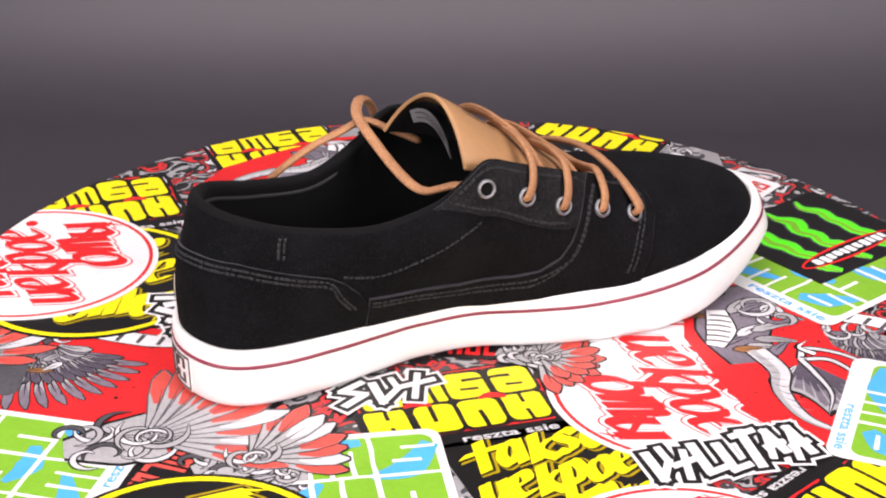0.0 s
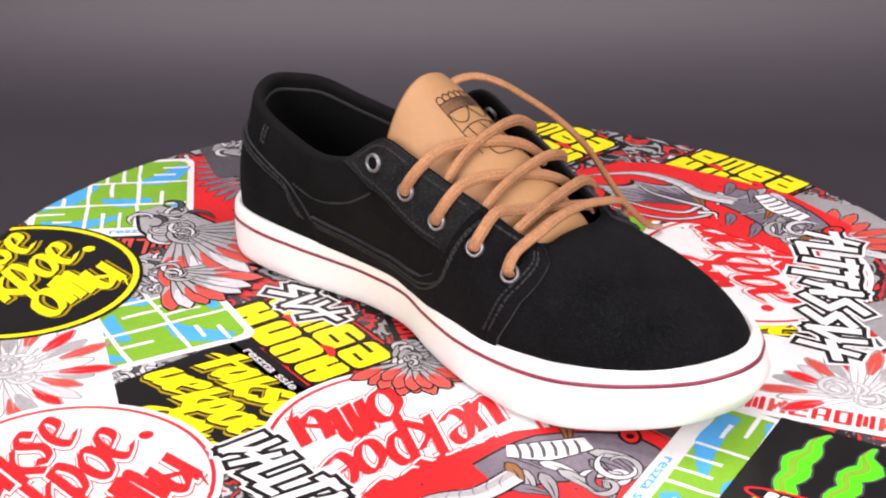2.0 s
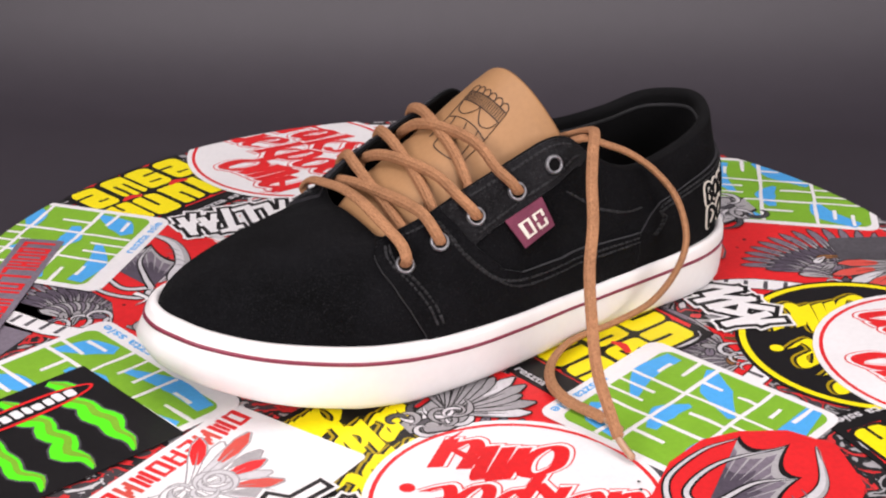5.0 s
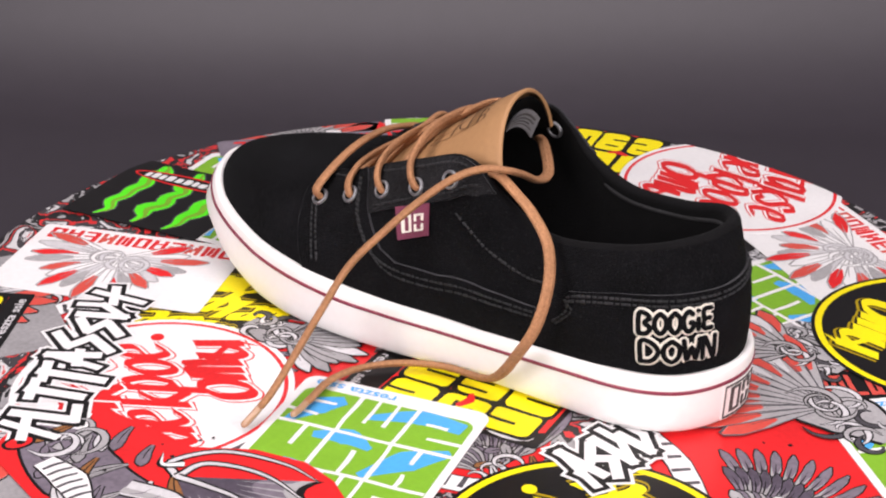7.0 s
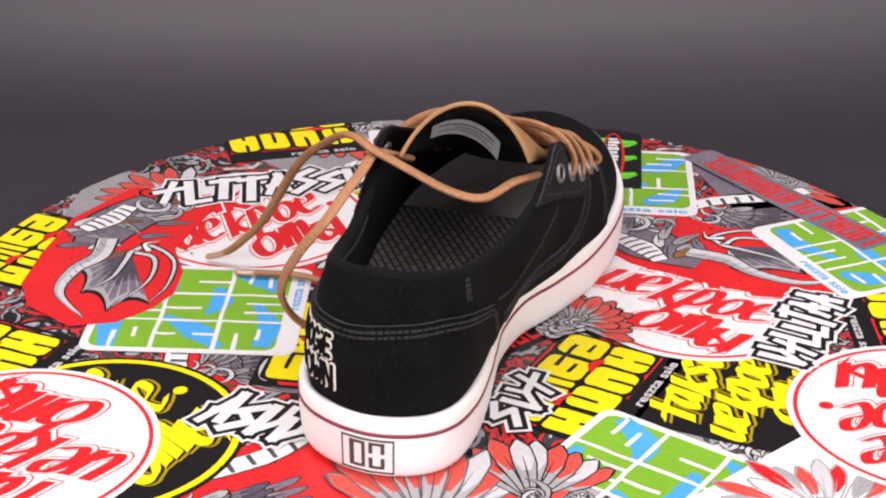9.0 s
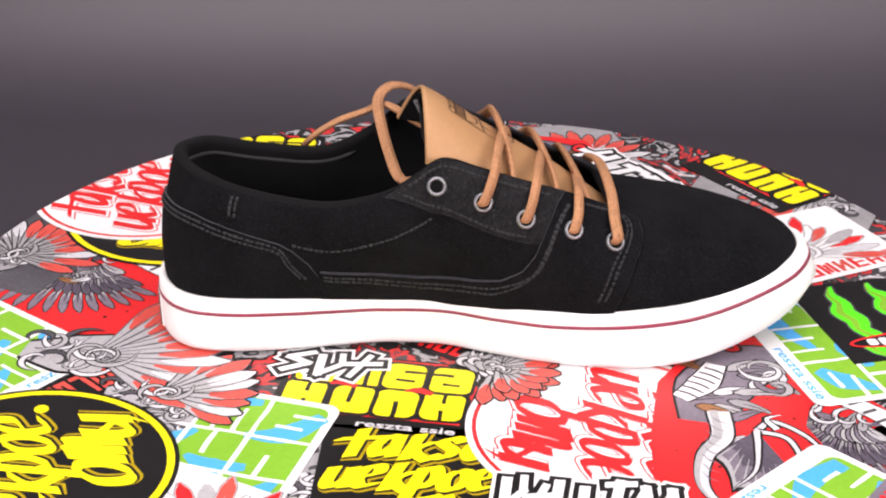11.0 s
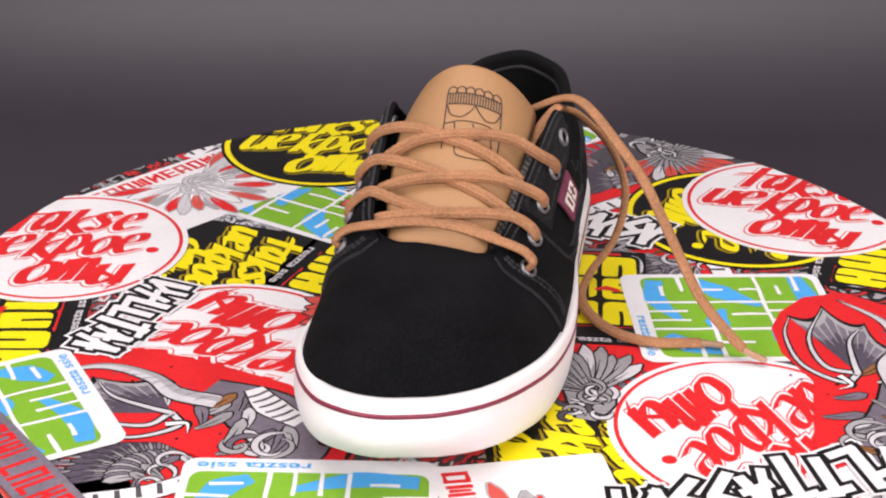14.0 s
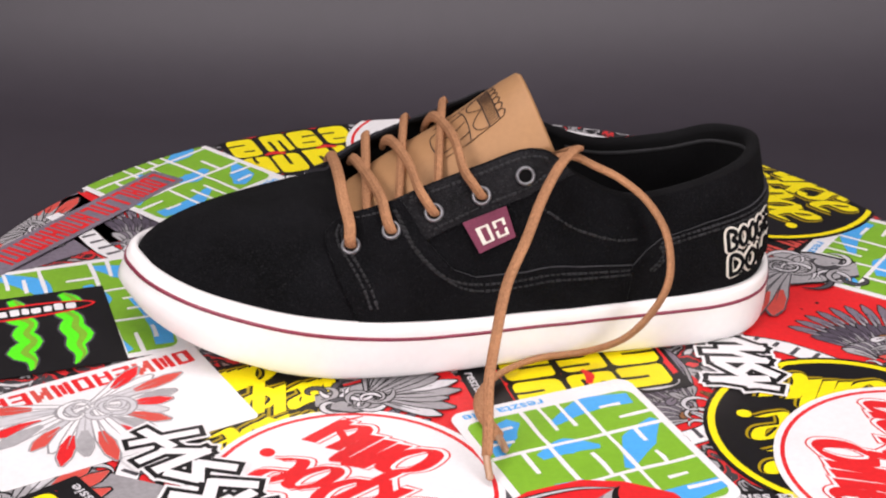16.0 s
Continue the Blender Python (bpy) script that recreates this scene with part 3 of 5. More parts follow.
# laces
def lace_piece(pts, name="lace", ru=0.0028, rv=0.0017, n=8):
    path = smooth_path(pts, n)
    ob = part(name, sweep(path, ru, rv, 16), LACE, shoe)
    # each point's length along the cord and place across it, for the braid
    d = np.r_[0, np.cumsum(np.linalg.norm(np.diff(path, axis=0), axis=1))]
    at = ob.data.attributes.new("along", "FLOAT_VECTOR", "POINT")
    rows = np.array([(x, ru * math.cos(2 * math.pi * j / 16) + 0.01, 0) for x in d for j in range(16)])
    at.data.foreach_set("vector", rows.ravel())
    return ob


GRID = [(a, b) for a in np.linspace(0, 1, 60) for b in np.linspace(-1, 1, 41)]
TOP = np.array([tongue_at(a, b) for a, b in GRID])


def tongue_height(p):
    """Height of the tongue's upper face under a point, or nothing beside it."""
    d = np.hypot(TOP[:, 0] - p[0], TOP[:, 1] - p[1])
    near = np.argsort(d)[:4]
    return float(np.mean(TOP[near, 2])) if d[near[0]] < 0.002 else None


def crossing(side, i, lift):
    """From an eyelet aslant over the edge, across the tongue, and under the other flap."""
    mine, other = (EYES_R, EYES_L) if side < 0 else (EYES_L, EYES_R)
    (s0, v0), s1 = mine[i], mine[i + 1][0]
    p, n = eye_at(mine[i])
    far_s = other[i + 1][0] * 0.97 + other[i][0] * 0.03
    s, w = s0 + 0.12 * (s1 - s0), v0 + 0.55 * (1 - v0)
    e = s0 + 0.40 * (s1 - s0)
    edge = skin(e, 1.0) + skin_normal(e, 0.97) * 0.0012 + np.array([0, 0, 0.0018])
    pts = [p - n * 0.0016, p + n * 0.001, (p * 0.62 + edge * 0.38) + skin_normal(s, w) * 0.0030]
    far = skin(far_s, 0.97) - skin_normal(far_s, 0.97) * 0.0045
    pts.append(edge)
    # one smooth arch, high enough to clear the tongue
    need = 0.0
    hump = lambda f: 1 - abs(2 * f - 1) ** 3
    for f in np.linspace(0.25, 0.75, 9):
        c = edge * (1 - f) + far * f
        z = tongue_height(c)
        if z is not None:
            need = max(need, (z + 0.0016 - c[2]) / hump(f))
    for f in (0.16, 0.33, 0.5, 0.67, 0.84):
        pts.append(edge * (1 - f) + far * f + np.array([0, 0, (need + lift) * hump(f)]))
    pts += [far, skin(far_s, 0.88) - skin_normal(far_s, 0.88) * 0.005]
    return lace_piece(pts, n=6)


for i in (3, 2, 1):
    crossing(-1, i, 0.0)
    crossing(1, i, 0.0026)
p, n = eye_at(EYES_R[4])
q, m = eye_at(EYES_L[4])
er, el = p + (0.0, 0.004, 0.0095), q + (0.0, -0.004, 0.0095)
lace_piece([p - n * 0.0016, p + n * 0.0005, p + n * 0.0032 + (0, 0, 0.002), er] +
           [er * (1 - f) + el * f + (0.001, 0, 0.0085 * math.sin(math.pi * f)) for f in (0.2, 0.4, 0.6, 0.8)] +
           [el, q + m * 0.0032 + (0, 0, 0.002), q + m * 0.0005, q - m * 0.0016])

mm = lambda rows: [np.array(r, float) / 1000 for r in rows]
loose_a = lace_piece(mm([(-15, -38, 90), (-20, -34, 90), (-26, -27, 89), (-31, -21.5, 86), (-35, -15.5, 83.5), (-37.5, -7, 84), (-40, 5, 88.5), (-43, 20, 97), (-44, 36, 105), (-38, 47, 108), (-29, 57, 104.5), (-19, 69, 95), (-9, 83, 82), (2, 95, 66), (9, 107, 46), (14, 118, 29), (17, 133, 13), (19, 141, 6.5)]), "loose_lace")
loose_b = lace_piece(mm([(-14, 26, 90), (-28, 31, 97), (-40, 37, 102), (-52, 40, 97), (-64, 44, 91), (-76, 50, 81), (-83, 60, 68), (-83, 69, 51), (-76, 72, 36), (-64, 68, 19), (-48, 58, 7), (-24, 56, 4),
                         (-4, 65, 3), (9, 80, 2.5), (13, 97, 2.5), (10, 114, 2.5), (9, 120, 2.5)]), "loose_lace")
part("aglet", sweep(smooth_path(mm([(19, 140, 7), (19.3, 145, 4.6), (19.6, 152, 2.2)]), 6), 0.0018, 0.0017, 10), AGLET, loose_a, "clear plastic lace tip")
part("aglet", sweep(smooth_path(mm([(9, 119, 2.5), (8.4, 124, 2.1), (8, 131, 1.9)]), 6), 0.0018, 0.0017, 10), AGLET, loose_b, "clear plastic lace tip")


# woven side tag
def side_tag():
    c = [np.array(skin(*sv)) for sv in ((20.7, 0.655), (21.6, 0.70), (21.9, 0.533), (21.1, 0.467))]
    n = skin_normal(21.3, 0.6)

    def at(u, v, lift):
        p = (c[0] * (1 - u) + c[1] * u) * (1 - v) + (c[3] * (1 - u) + c[2] * u) * v
        return p + n * (lift + 0.0016 + 0.0022 * v * (1 - 0.3 * v))

    def slab(name, u0, u1, v0, v1, l0, l1, mat, parent):
        k = 7
        v = [at(u0 + (u1 - u0) * i / (k - 1), v0 + (v1 - v0) * j / (k - 1), l) for l in (l1, l0) for i in range(k) for j in range(k)]
        f = grid_faces(k, k) + [tuple(k * k + q for q in g)[::-1] for g in grid_faces(k, k)]
        rim = [i * k for i in range(k)] + [(k - 1) * k + j for j in range(1, k)] + [i * k + k - 1 for i in range(k - 2, -1, -1)] + [j for j in range(k - 2, 0, -1)]
        f += [(a, b, b + k * k, a + k * k) for a, b in zip(rim, rim[1:] + rim[:1])]
        return part(name, (v, f), mat, parent, smooth=False)

    tag = slab("side_tag", 0, 1, -0.1, 1, -0.0004, 0.0006, MAROON, shoe)
    tagged(tag, "maroon woven tag with white emblem")
    for u0, u1, v0, v1 in ((0.18, 0.28, 0.22, 0.80), (0.28, 0.42, 0.22, 0.28), (0.28, 0.42, 0.74, 0.80), (0.42, 0.49, 0.22, 0.80),
                           (0.58, 0.65, 0.22, 0.46), (0.58, 0.65, 0.56, 0.80), (0.65, 0.80, 0.22, 0.28), (0.65, 0.80, 0.74, 0.80), (0.80, 0.87, 0.22, 0.46), (0.80, 0.87, 0.56, 0.80)):
        slab("emblem_bar", u0, u1, v0, v1, 0.0005, 0.0010, LABEL_WHITE, tag)


side_tag()


# embroidered words on the heel's outer side
def flat_text(words, grow, swell=0.0):
    cu = bpy.data.curves.new("words", "FONT")
    cu.body, cu.offset, cu.resolution_u, cu.align_x = words, grow, 3, "LEFT"
    cu.bevel_depth, cu.bevel_resolution = swell, 2
    ob = bpy.data.objects.new("words", cu)
    scene.collection.objects.link(ob)
    bpy.context.view_layer.update()
    me = bpy.data.meshes.new_from_object(ob.evaluated_get(bpy.context.evaluated_depsgraph_get()))
    bpy.data.objects.remove(ob)
    v = np.array([tuple(p.co) for p in me.vertices])
    f = [tuple(p.vertices) for p in me.polygons]
    bpy.data.meshes.remove(me)
    return v, f


BUBBLE = dict(
    B=[[(0.15, 0.0), (0.15, 1.0), (0.6, 0.98), (0.8, 0.76), (0.5, 0.54), (0.85, 0.28), (0.6, 0.0), (0.15, 0.0)]],
    O=[[(0.5, 1.0), (0.14, 0.7), (0.16, 0.25), (0.5, 0.0), (0.84, 0.25), (0.86, 0.7), (0.5, 1.0)]],
    G=[[(0.85, 0.82), (0.5, 1.0), (0.14, 0.7), (0.16, 0.25), (0.5, 0.0), (0.85, 0.2), (0.85, 0.42), (0.6, 0.42)]],
    i=[[(0.5, 0.0), (0.5, 0.6)], [(0.5, 0.95), (0.5, 1.0)]],
    E=[[(0.9, 1.0), (0.2, 0.96), (0.2, 0.5), (0.2, 0.04), (0.9, 0.0)], [(0.25, 0.5), (0.8, 0.5)]],
    D=[[(0.15, 0.0), (0.15, 1.0), (0.6, 0.92), (0.88, 0.5), (0.6, 0.06), (0.15, 0.0)]],
    W=[[(0.08, 1.0), (0.25, 0.05), (0.5, 0.62), (0.75, 0.05), (0.94, 1.0)]],
    N=[[(0.15, 0.0), (0.17, 1.0), (0.5, 0.5), (0.83, 0.0), (0.87, 1.0)]])


def embroidery():
    """Fat round letters in black with a raised white outline, drawn as cords laid on the heel."""
    for words, v0, v1, s0, s1 in (("BOOGiE", 0.374, 0.526, 26.53, 27.96), ("DOWN", 0.150, 0.312, 26.55, 28.07)):
        wide = np.array([0.55 if c == "i" else 1.0 for c in words])
        start = np.r_[0, np.cumsum(wide)] / wide.sum()
        for half, lift, mat, name in ((0.00225, 0.0014, LABEL_WHITE, "embroidered_outline"), (0.00120, 0.00195, SUEDE, "embroidered_letters")):
            V, F = [], []
            for c, a, b in zip(words, start, start[1:]):
                for line in BUBBLE[c]:
                    q = smooth_path([(s0 + (s1 - s0) * (a + (b - a) * x), v0 + (v1 - v0) * y) for x, y in line], 5) if len(line) > 2 else np.array([(s0 + (s1 - s0) * (a + (b - a) * x), v0 + (v1 - v0) * y) for x, y in line])
                    N = skin_normal(q[:, 0], q[:, 1])
                    path = skin(q[:, 0], q[:, 1]) + N * lift
                    t = path[-1] - path[-2]
                    h = path[1] - path[0]
                    path = np.vstack([path[0] - h / np.linalg.norm(h) * half * 0.6, path, path[-1] + t / np.linalg.norm(t) * half * 0.6])
                    v, f = sweep(path, half, 0.0006, 10, N[0])
                    F += [tuple(i + len(V) for i in g) for g in f]
                    V += v
            part(name, (V, F), mat, heel_counter, "white embroidery reading BOOGIE DOWN" if "outline" in name else "", smooth=False)


embroidery()
# ---- turntable covered with stickers ----
turntable = tagged(new("turntable"), "round turntable covered with colourful overlapping stickers", "turntable")
PLATTER = 0.276


def disc_part(name, r, z0, z1, mat, bevel=0.001, n=128):
    prof = [(0.0001, z0), (r - bevel, z0), (r, z0 + bevel), (r, z1 - bevel), (r - bevel, z1), (0.0001, z1)]
    verts = [(a * math.cos(2 * math.pi * i / n), a * math.sin(2 * math.pi * i / n), z) for i in range(n) for a, z in prof]
    return part(name, (verts, grid_faces(n, len(prof), True)), mat, turntable, smooth=False)


def vinyl(name, colour, wear=0.06):
    return material(name, colour, 0.34, grain=wear, scale=420, bump=0.035, bump_scale=160, spec=0.26, stain=0.3)


INKS = dict(white=vinyl("white_vinyl", (0.77, 0.76, 0.765)), black=vinyl("black_vinyl", (0.009, 0.0085, 0.009), 0.3), red=vinyl("red_vinyl", (0.66, 0.020, 0.023), 0.14),
            yellow=vinyl("yellow_vinyl", (0.86, 0.73, 0.008), 0.06), ochre=vinyl("ochre_vinyl", (0.38, 0.27, 0.005), 0.2), green=vinyl("green_vinyl", (0.20, 0.42, 0.03), 0.10),
            blue=vinyl("blue_vinyl", (0.075, 0.37, 0.76), 0.10), grey=vinyl("grey_vinyl", (0.29, 0.28, 0.29), 0.25), pale=vinyl("pale_grey_vinyl", (0.56, 0.55, 0.57), 0.15),
            dark=vinyl("dark_grey_vinyl", (0.07, 0.066, 0.075), 0.4), neon=vinyl("neon_green_vinyl", (0.10, 0.80, 0.015), 0.06), salmon=vinyl("salmon_vinyl", (0.60, 0.080, 0.062), 0.12),
            plum2=vinyl("dark_plum_vinyl", (0.085, 0.07, 0.095), 0.4), mid=vinyl("mid_grey_vinyl", (0.36, 0.35, 0.36), 0.2), plum=vinyl("plum_grey_vinyl", (0.17, 0.145, 0.18), 0.35), brown=vinyl("brown_vinyl", (0.25, 0.11, 0.04), 0.3))


def splash_print():
    """The sheet under the stickers: torn patches of red, black and grey print."""
    m = bpy.data.materials.new("splash_print")
    m.use_nodes = True
    nt = m.node_tree
    b = nt.nodes["Principled BSDF"]
    b.inputs["Roughness"].default_value = 0.35
    tc = nt.nodes.new("ShaderNodeTexCoord")
    n1 = nt.nodes.new("ShaderNodeTexNoise")
    n1.inputs["Scale"].default_value, n1.inputs["Detail"].default_value, n1.inputs["Distortion"].default_value = 38, 6, 1.4
    ramp = nt.nodes.new("ShaderNodeValToRGB")
    ramp.color_ramp.interpolation = "CONSTANT"
    stops = [(0.0, (0.012, 0.012, 0.013)), (0.40, (0.36, 0.35, 0.36)), (0.45, (0.015, 0.015, 0.016)), (0.52, (0.60, 0.028, 0.03)), (0.57, (0.05, 0.045, 0.05)), (0.64, (0.6, 0.59, 0.6)), (0.70, (0.68, 0.03, 0.03))]
    ramp.color_ramp.elements[0].color = (*stops[0][1], 1)
    ramp.color_ramp.elements[1].position, ramp.color_ramp.elements[1].color = stops[1][0], (*stops[1][1], 1)
    for p, c in stops[2:]:
        ramp.color_ramp.elements.new(p).color = (*c, 1)
    nt.links.new(tc.outputs["Object"], n1.inputs["Vector"])
    nt.links.new(n1.outputs["Fac"], ramp.inputs[0])
    nt.links.new(ramp.outputs[0], b.inputs["Base Color"])
    return m


TABLE_TOP = -0.0022
disc_part("platter", PLATTER, -0.016, TABLE_TOP, splash_print())
disc_part("base", 0.16, -0.05, -0.0165, BASE)


def clip_disc(poly, r=PLATTER - 0.0012, n=96):
    """Cut a convex face by the platter's round edge."""
    if max(math.hypot(*p) for p in poly) < r * 0.999:
        return poly
    out = list(poly)
    lo = math.atan2(sum(p[1] for p in poly), sum(p[0] for p in poly))
    for k in range(-n // 4, n // 4 + 1):
        a = lo + 2 * math.pi * k / n
        c, s = math.cos(a), math.sin(a)
        src, out = out, []
        for i, p in enumerate(src):
            q = src[i - 1]
            dp, dq = p[0] * c + p[1] * s - r, q[0] * c + q[1] * s - r
            if (dp < 0) != (dq < 0):
                f = dq / (dq - dp)
                out.append((q[0] + (p[0] - q[0]) * f, q[1] + (p[1] - q[1]) * f))
            if dp < 0:
                out.append(p)
        if len(out) < 3:
            return []
    return out


class Sticker:
    """A vinyl sticker: a thin slab, and printed shapes in layers. Its own units are millimetres, x to the right and y up."""

    def __init__(self, centre, angle, level, label, name="sticker"):
        self.c, self.a, self.z = centre, radians(angle), TABLE_TOP + 0.00004 + level * 0.00032
        self.label, self.name, self.inks, self.count = label, name, {}, {}
        self.ob = None

    def place(self, p):
        c, s = math.cos(self.a), math.sin(self.a)
        return ((self.c[0] + p[0] * c - p[1] * s) / 1000, (self.c[1] + p[0] * s + p[1] * c) / 1000)

    def slab(self, poly, ink):
        q = clip_disc([self.place(p) for p in poly])
        if len(q) < 3:
            return
        n = len(q)
        verts = [(x, y, self.z) for x, y in q] + [(x, y, self.z - 0.0003) for x, y in q]
        faces = [tuple(range(n))] + [(i, n + i, n + (i + 1) % n, (i + 1) % n) for i in range(n)]
        self.ob = part(self.name, (verts, faces), INKS[ink], turntable, self.label, smooth=False)

    def face(self, poly, ink, layer, name="lettering", half=0):
        """A flat shape; each one lies a hair above the one before it."""
        q = clip_disc([self.place(p) for p in poly])
        if half == 0:
            self.count[layer] = self.count.get(layer, 0) + 1
        if len(q) >= 3:
            self.inks.setdefault((ink, layer, name), []).append((q, min(self.count[layer], 56) * 1.05e-6 + half * 0.15e-6))

    def strip(self, pts, widths, ink, layer, name="lettering", n=3):
        """A brush stroke: a band along points, its width in millimetres at each."""
        p = smooth_path(pts, n) if len(pts) > 2 else np.array(pts, float)
        w = np.interp(np.linspace(0, 1, len(p)), np.linspace(0, 1, len(widths)), widths) / 2
        t = np.gradient(p, axis=0)
        t /= np.maximum(np.linalg.norm(t, axis=1, keepdims=True), 1e-9)
        nn = np.stack([-t[:, 1], t[:, 0]], axis=1)
        l, r = p + nn * w[:, None], p - nn * w[:, None]
        for i in range(len(p) - 1):
            self.face([tuple(r[i]), tuple(r[i + 1]), tuple(l[i + 1]), tuple(l[i])], ink, layer, name, 0 if i == 0 else 1 + i % 5)

    def done(self):
        for (ink, layer, name), faces in self.inks.items():
            verts, out = [], []
            for q, lift in faces:
                area = sum(q[i - 1][0] * q[i][1] - q[i][0] * q[i - 1][1] for i in range(len(q)))
                q = q if area > 0 else q[::-1]
                out.append(tuple(range(len(verts), len(verts) + len(q))))
                verts += [(x, y, self.z + 0.00006 * layer + lift) for x, y in q]
            ob = part(name, (verts, out), INKS[ink], self.ob or turntable, smooth=False)
            tagged(ob, kind="stuff")
        return self


def round_rect(w, h, r=5, n=5):
    out = []
    for cx, cy, a0 in ((w / 2 - r, h / 2 - r, 0), (-w / 2 + r, h / 2 - r, 90), (-w / 2 + r, -h / 2 + r, 180), (w / 2 - r, -h / 2 + r, 270)):
        out += [(cx + r * math.cos(radians(a0 + 90 * k / n)), cy + r * math.sin(radians(a0 + 90 * k / n))) for k in range(n + 1)]
    return out


def oval(rx, ry, n=40, cx=0, cy=0):
    return [(cx + rx * math.cos(2 * math.pi * k / n), cy + ry * math.sin(2 * math.pi * k / n)) for k in range(n)]


def ring_band(st, rx, ry, w, ink, layer, name="ring", cx=0, cy=0, n=56):
    a, b = oval(rx, ry, n, cx, cy), oval(rx - w, ry - w, n, cx, cy)
    for i in range(n):
        j = (i + 1) % n
        st.face([a[i], a[j], b[j], b[i]], ink, layer, name, 1 if i else 0)


# plain broad-brush shapes that stand for the printed names, each in a unit cell
BRUSH = dict(
    wave=[[(0.9, 0.8), (0.55, 1.02), (0.2, 0.76), (0.72, 0.36), (0.5, 0.0), (0.05, 0.12)]],
    fork=[[(0.22, -0.08), (0.34, 1.4)], [(0.95, 1.0), (0.4, 0.46), (1.05, -0.1)]],
    pod=[[(0.78, 0.9), (0.36, 0.96), (0.1, 0.42), (0.36, 0.02), (0.74, 0.5)], [(0.76, 1.02), (0.84, -0.02)]],
    mast=[[(0.42, 1.5), (0.46, -0.02)], [(-0.3, 0.86), (0.45, 0.98), (1.2, 1.06)]],
    hook=[[(0.16, 0.42), (0.76, 0.62), (0.72, 0.95), (0.32, 0.9), (0.12, 0.4), (0.42, 0.0), (0.98, 0.22)]],
    cup=[[(0.12, 1.0), (0.14, 0.2), (0.45, 0.0), (0.8, 0.42)], [(0.82, 1.02), (0.88, -0.02)]],
    tail=[[(0.24, 1.0), (0.1, -0.5)], [(0.2, 0.84), (0.62, 1.0), (0.86, 0.54), (0.52, 0.04), (0.16, 0.22)]],
    bowl=[[(0.5, 0.98), (0.12, 0.6), (0.22, 0.08), (0.6, 0.0), (0.9, 0.45), (0.8, 0.9), (0.46, 0.98)]],
    comb=[[(0.08, 0.0), (0.16, 1.0)], [(0.14, 0.8), (0.42, 1.0), (0.48, 0.02)], [(0.46, 0.8), (0.78, 1.0), (0.88, 0.02)]],
)
ROWS = (("mast", "pod", "fork", "wave", "hook"), ("cup", "hook", "fork", "tail", "bowl", "hook"), ("bowl", "comb", "cup"))


def hull(pts):
    """The convex outline round a few flat points."""
    pts = sorted(pts)
    out = []
    for run in (pts, pts[::-1]):
        side = []
        for p in run:
            while len(side) > 1 and (side[-1][0] - side[-2][0]) * (p[1] - side[-2][1]) - (side[-1][1] - side[-2][1]) * (p[0] - side[-2][0]) <= 0:
                side.pop()
            side.append(p)
        out += side[:-1]
    return out


def brush_row(st, forms, x0, y0, w, h, thick, inks, slant=0.25, rise=0.0, name="lettering"):
    """A row of slanted shapes drawn with a broad flat brush. inks: (ink, extra width, dx, dy, layer), lowest first."""
    cell = w / len(forms)
    nib = np.array([math.cos(radians(24)), math.sin(radians(24))])
    strokes = []
    for i, form in enumerate(forms):
        hh = h * (1.0, 1.1, 0.94, 1.05, 0.98, 1.06)[i % 6]
        base = y0 + rise * i * cell + h * (0.0, 0.05, -0.05, 0.03)[i % 4]
        for line in BRUSH[form]:
            strokes.append([(x0 + cell * (i + 0.04 + 0.94 * x) + slant * y * hh, base + y * hh) for x, y in line])
    for ink, extra, dx, dy, layer in inks:
        for pts in strokes:
            p = smooth_path(pts, 5) if len(pts) > 2 else np.array([np.array(pts[0]) * (1 - f) + np.array(pts[1]) * f for f in (0, 0.33, 0.67, 1)])
            t = np.gradient(p, axis=0)
            t /= np.maximum(np.linalg.norm(t, axis=1, keepdims=True), 1e-9)
            p = p + (dx, dy)
            p[0], p[-1] = p[0] - t[0] * extra / 2, p[-1] + t[-1] * extra / 2
            q = np.stack([-t[:, 1], t[:, 0]], axis=1)
            q *= np.where(q @ nib < 0, -1, 1)[:, None]
            off = nib * thick / 2 + q * (0.13 * thick + extra / 2)
            for k in range(len(p) - 1):
                st.face(hull([tuple(p[k] - off[k]), tuple(p[k + 1] - off[k + 1]), tuple(p[k + 1] + off[k + 1]), tuple(p[k] + off[k])]), ink, layer, name, 0 if k == 0 else 1 + k % 5)


def small_words(st, words, x0, y0, w, h, ink, layer, turn=0):
    """A line of small plain type."""
    v, f = flat_text(words, 0.02)
    lo, hi = v.min(axis=0), v.max(axis=0)
    c, s = math.cos(radians(turn)), math.sin(radians(turn))
    for k, tri in enumerate(f):
        q = [((v[i, 0] - lo[0]) / (hi[0] - lo[0]) * w, (v[i, 1] - lo[1]) / (hi[1] - lo[1]) * h) for i in tri]
        st.face([(x0 + x * c - y * s, y0 + x * s + y * c) for x, y in q], ink, layer, "small_print", 1 if k else 0)


RED_INKS = [("red", 2.6, -1.2, -1.4, 1), ("white", 1.5, -1.0, -1.1, 2), ("red", 0.0, 0, 0, 3)]
YELLOW_INKS = [("ochre", 2.6, 1.3, -1.4, 1), ("black", 1.2, 0.7, -0.8, 2), ("yellow", 0.0, 0, 0, 3)]


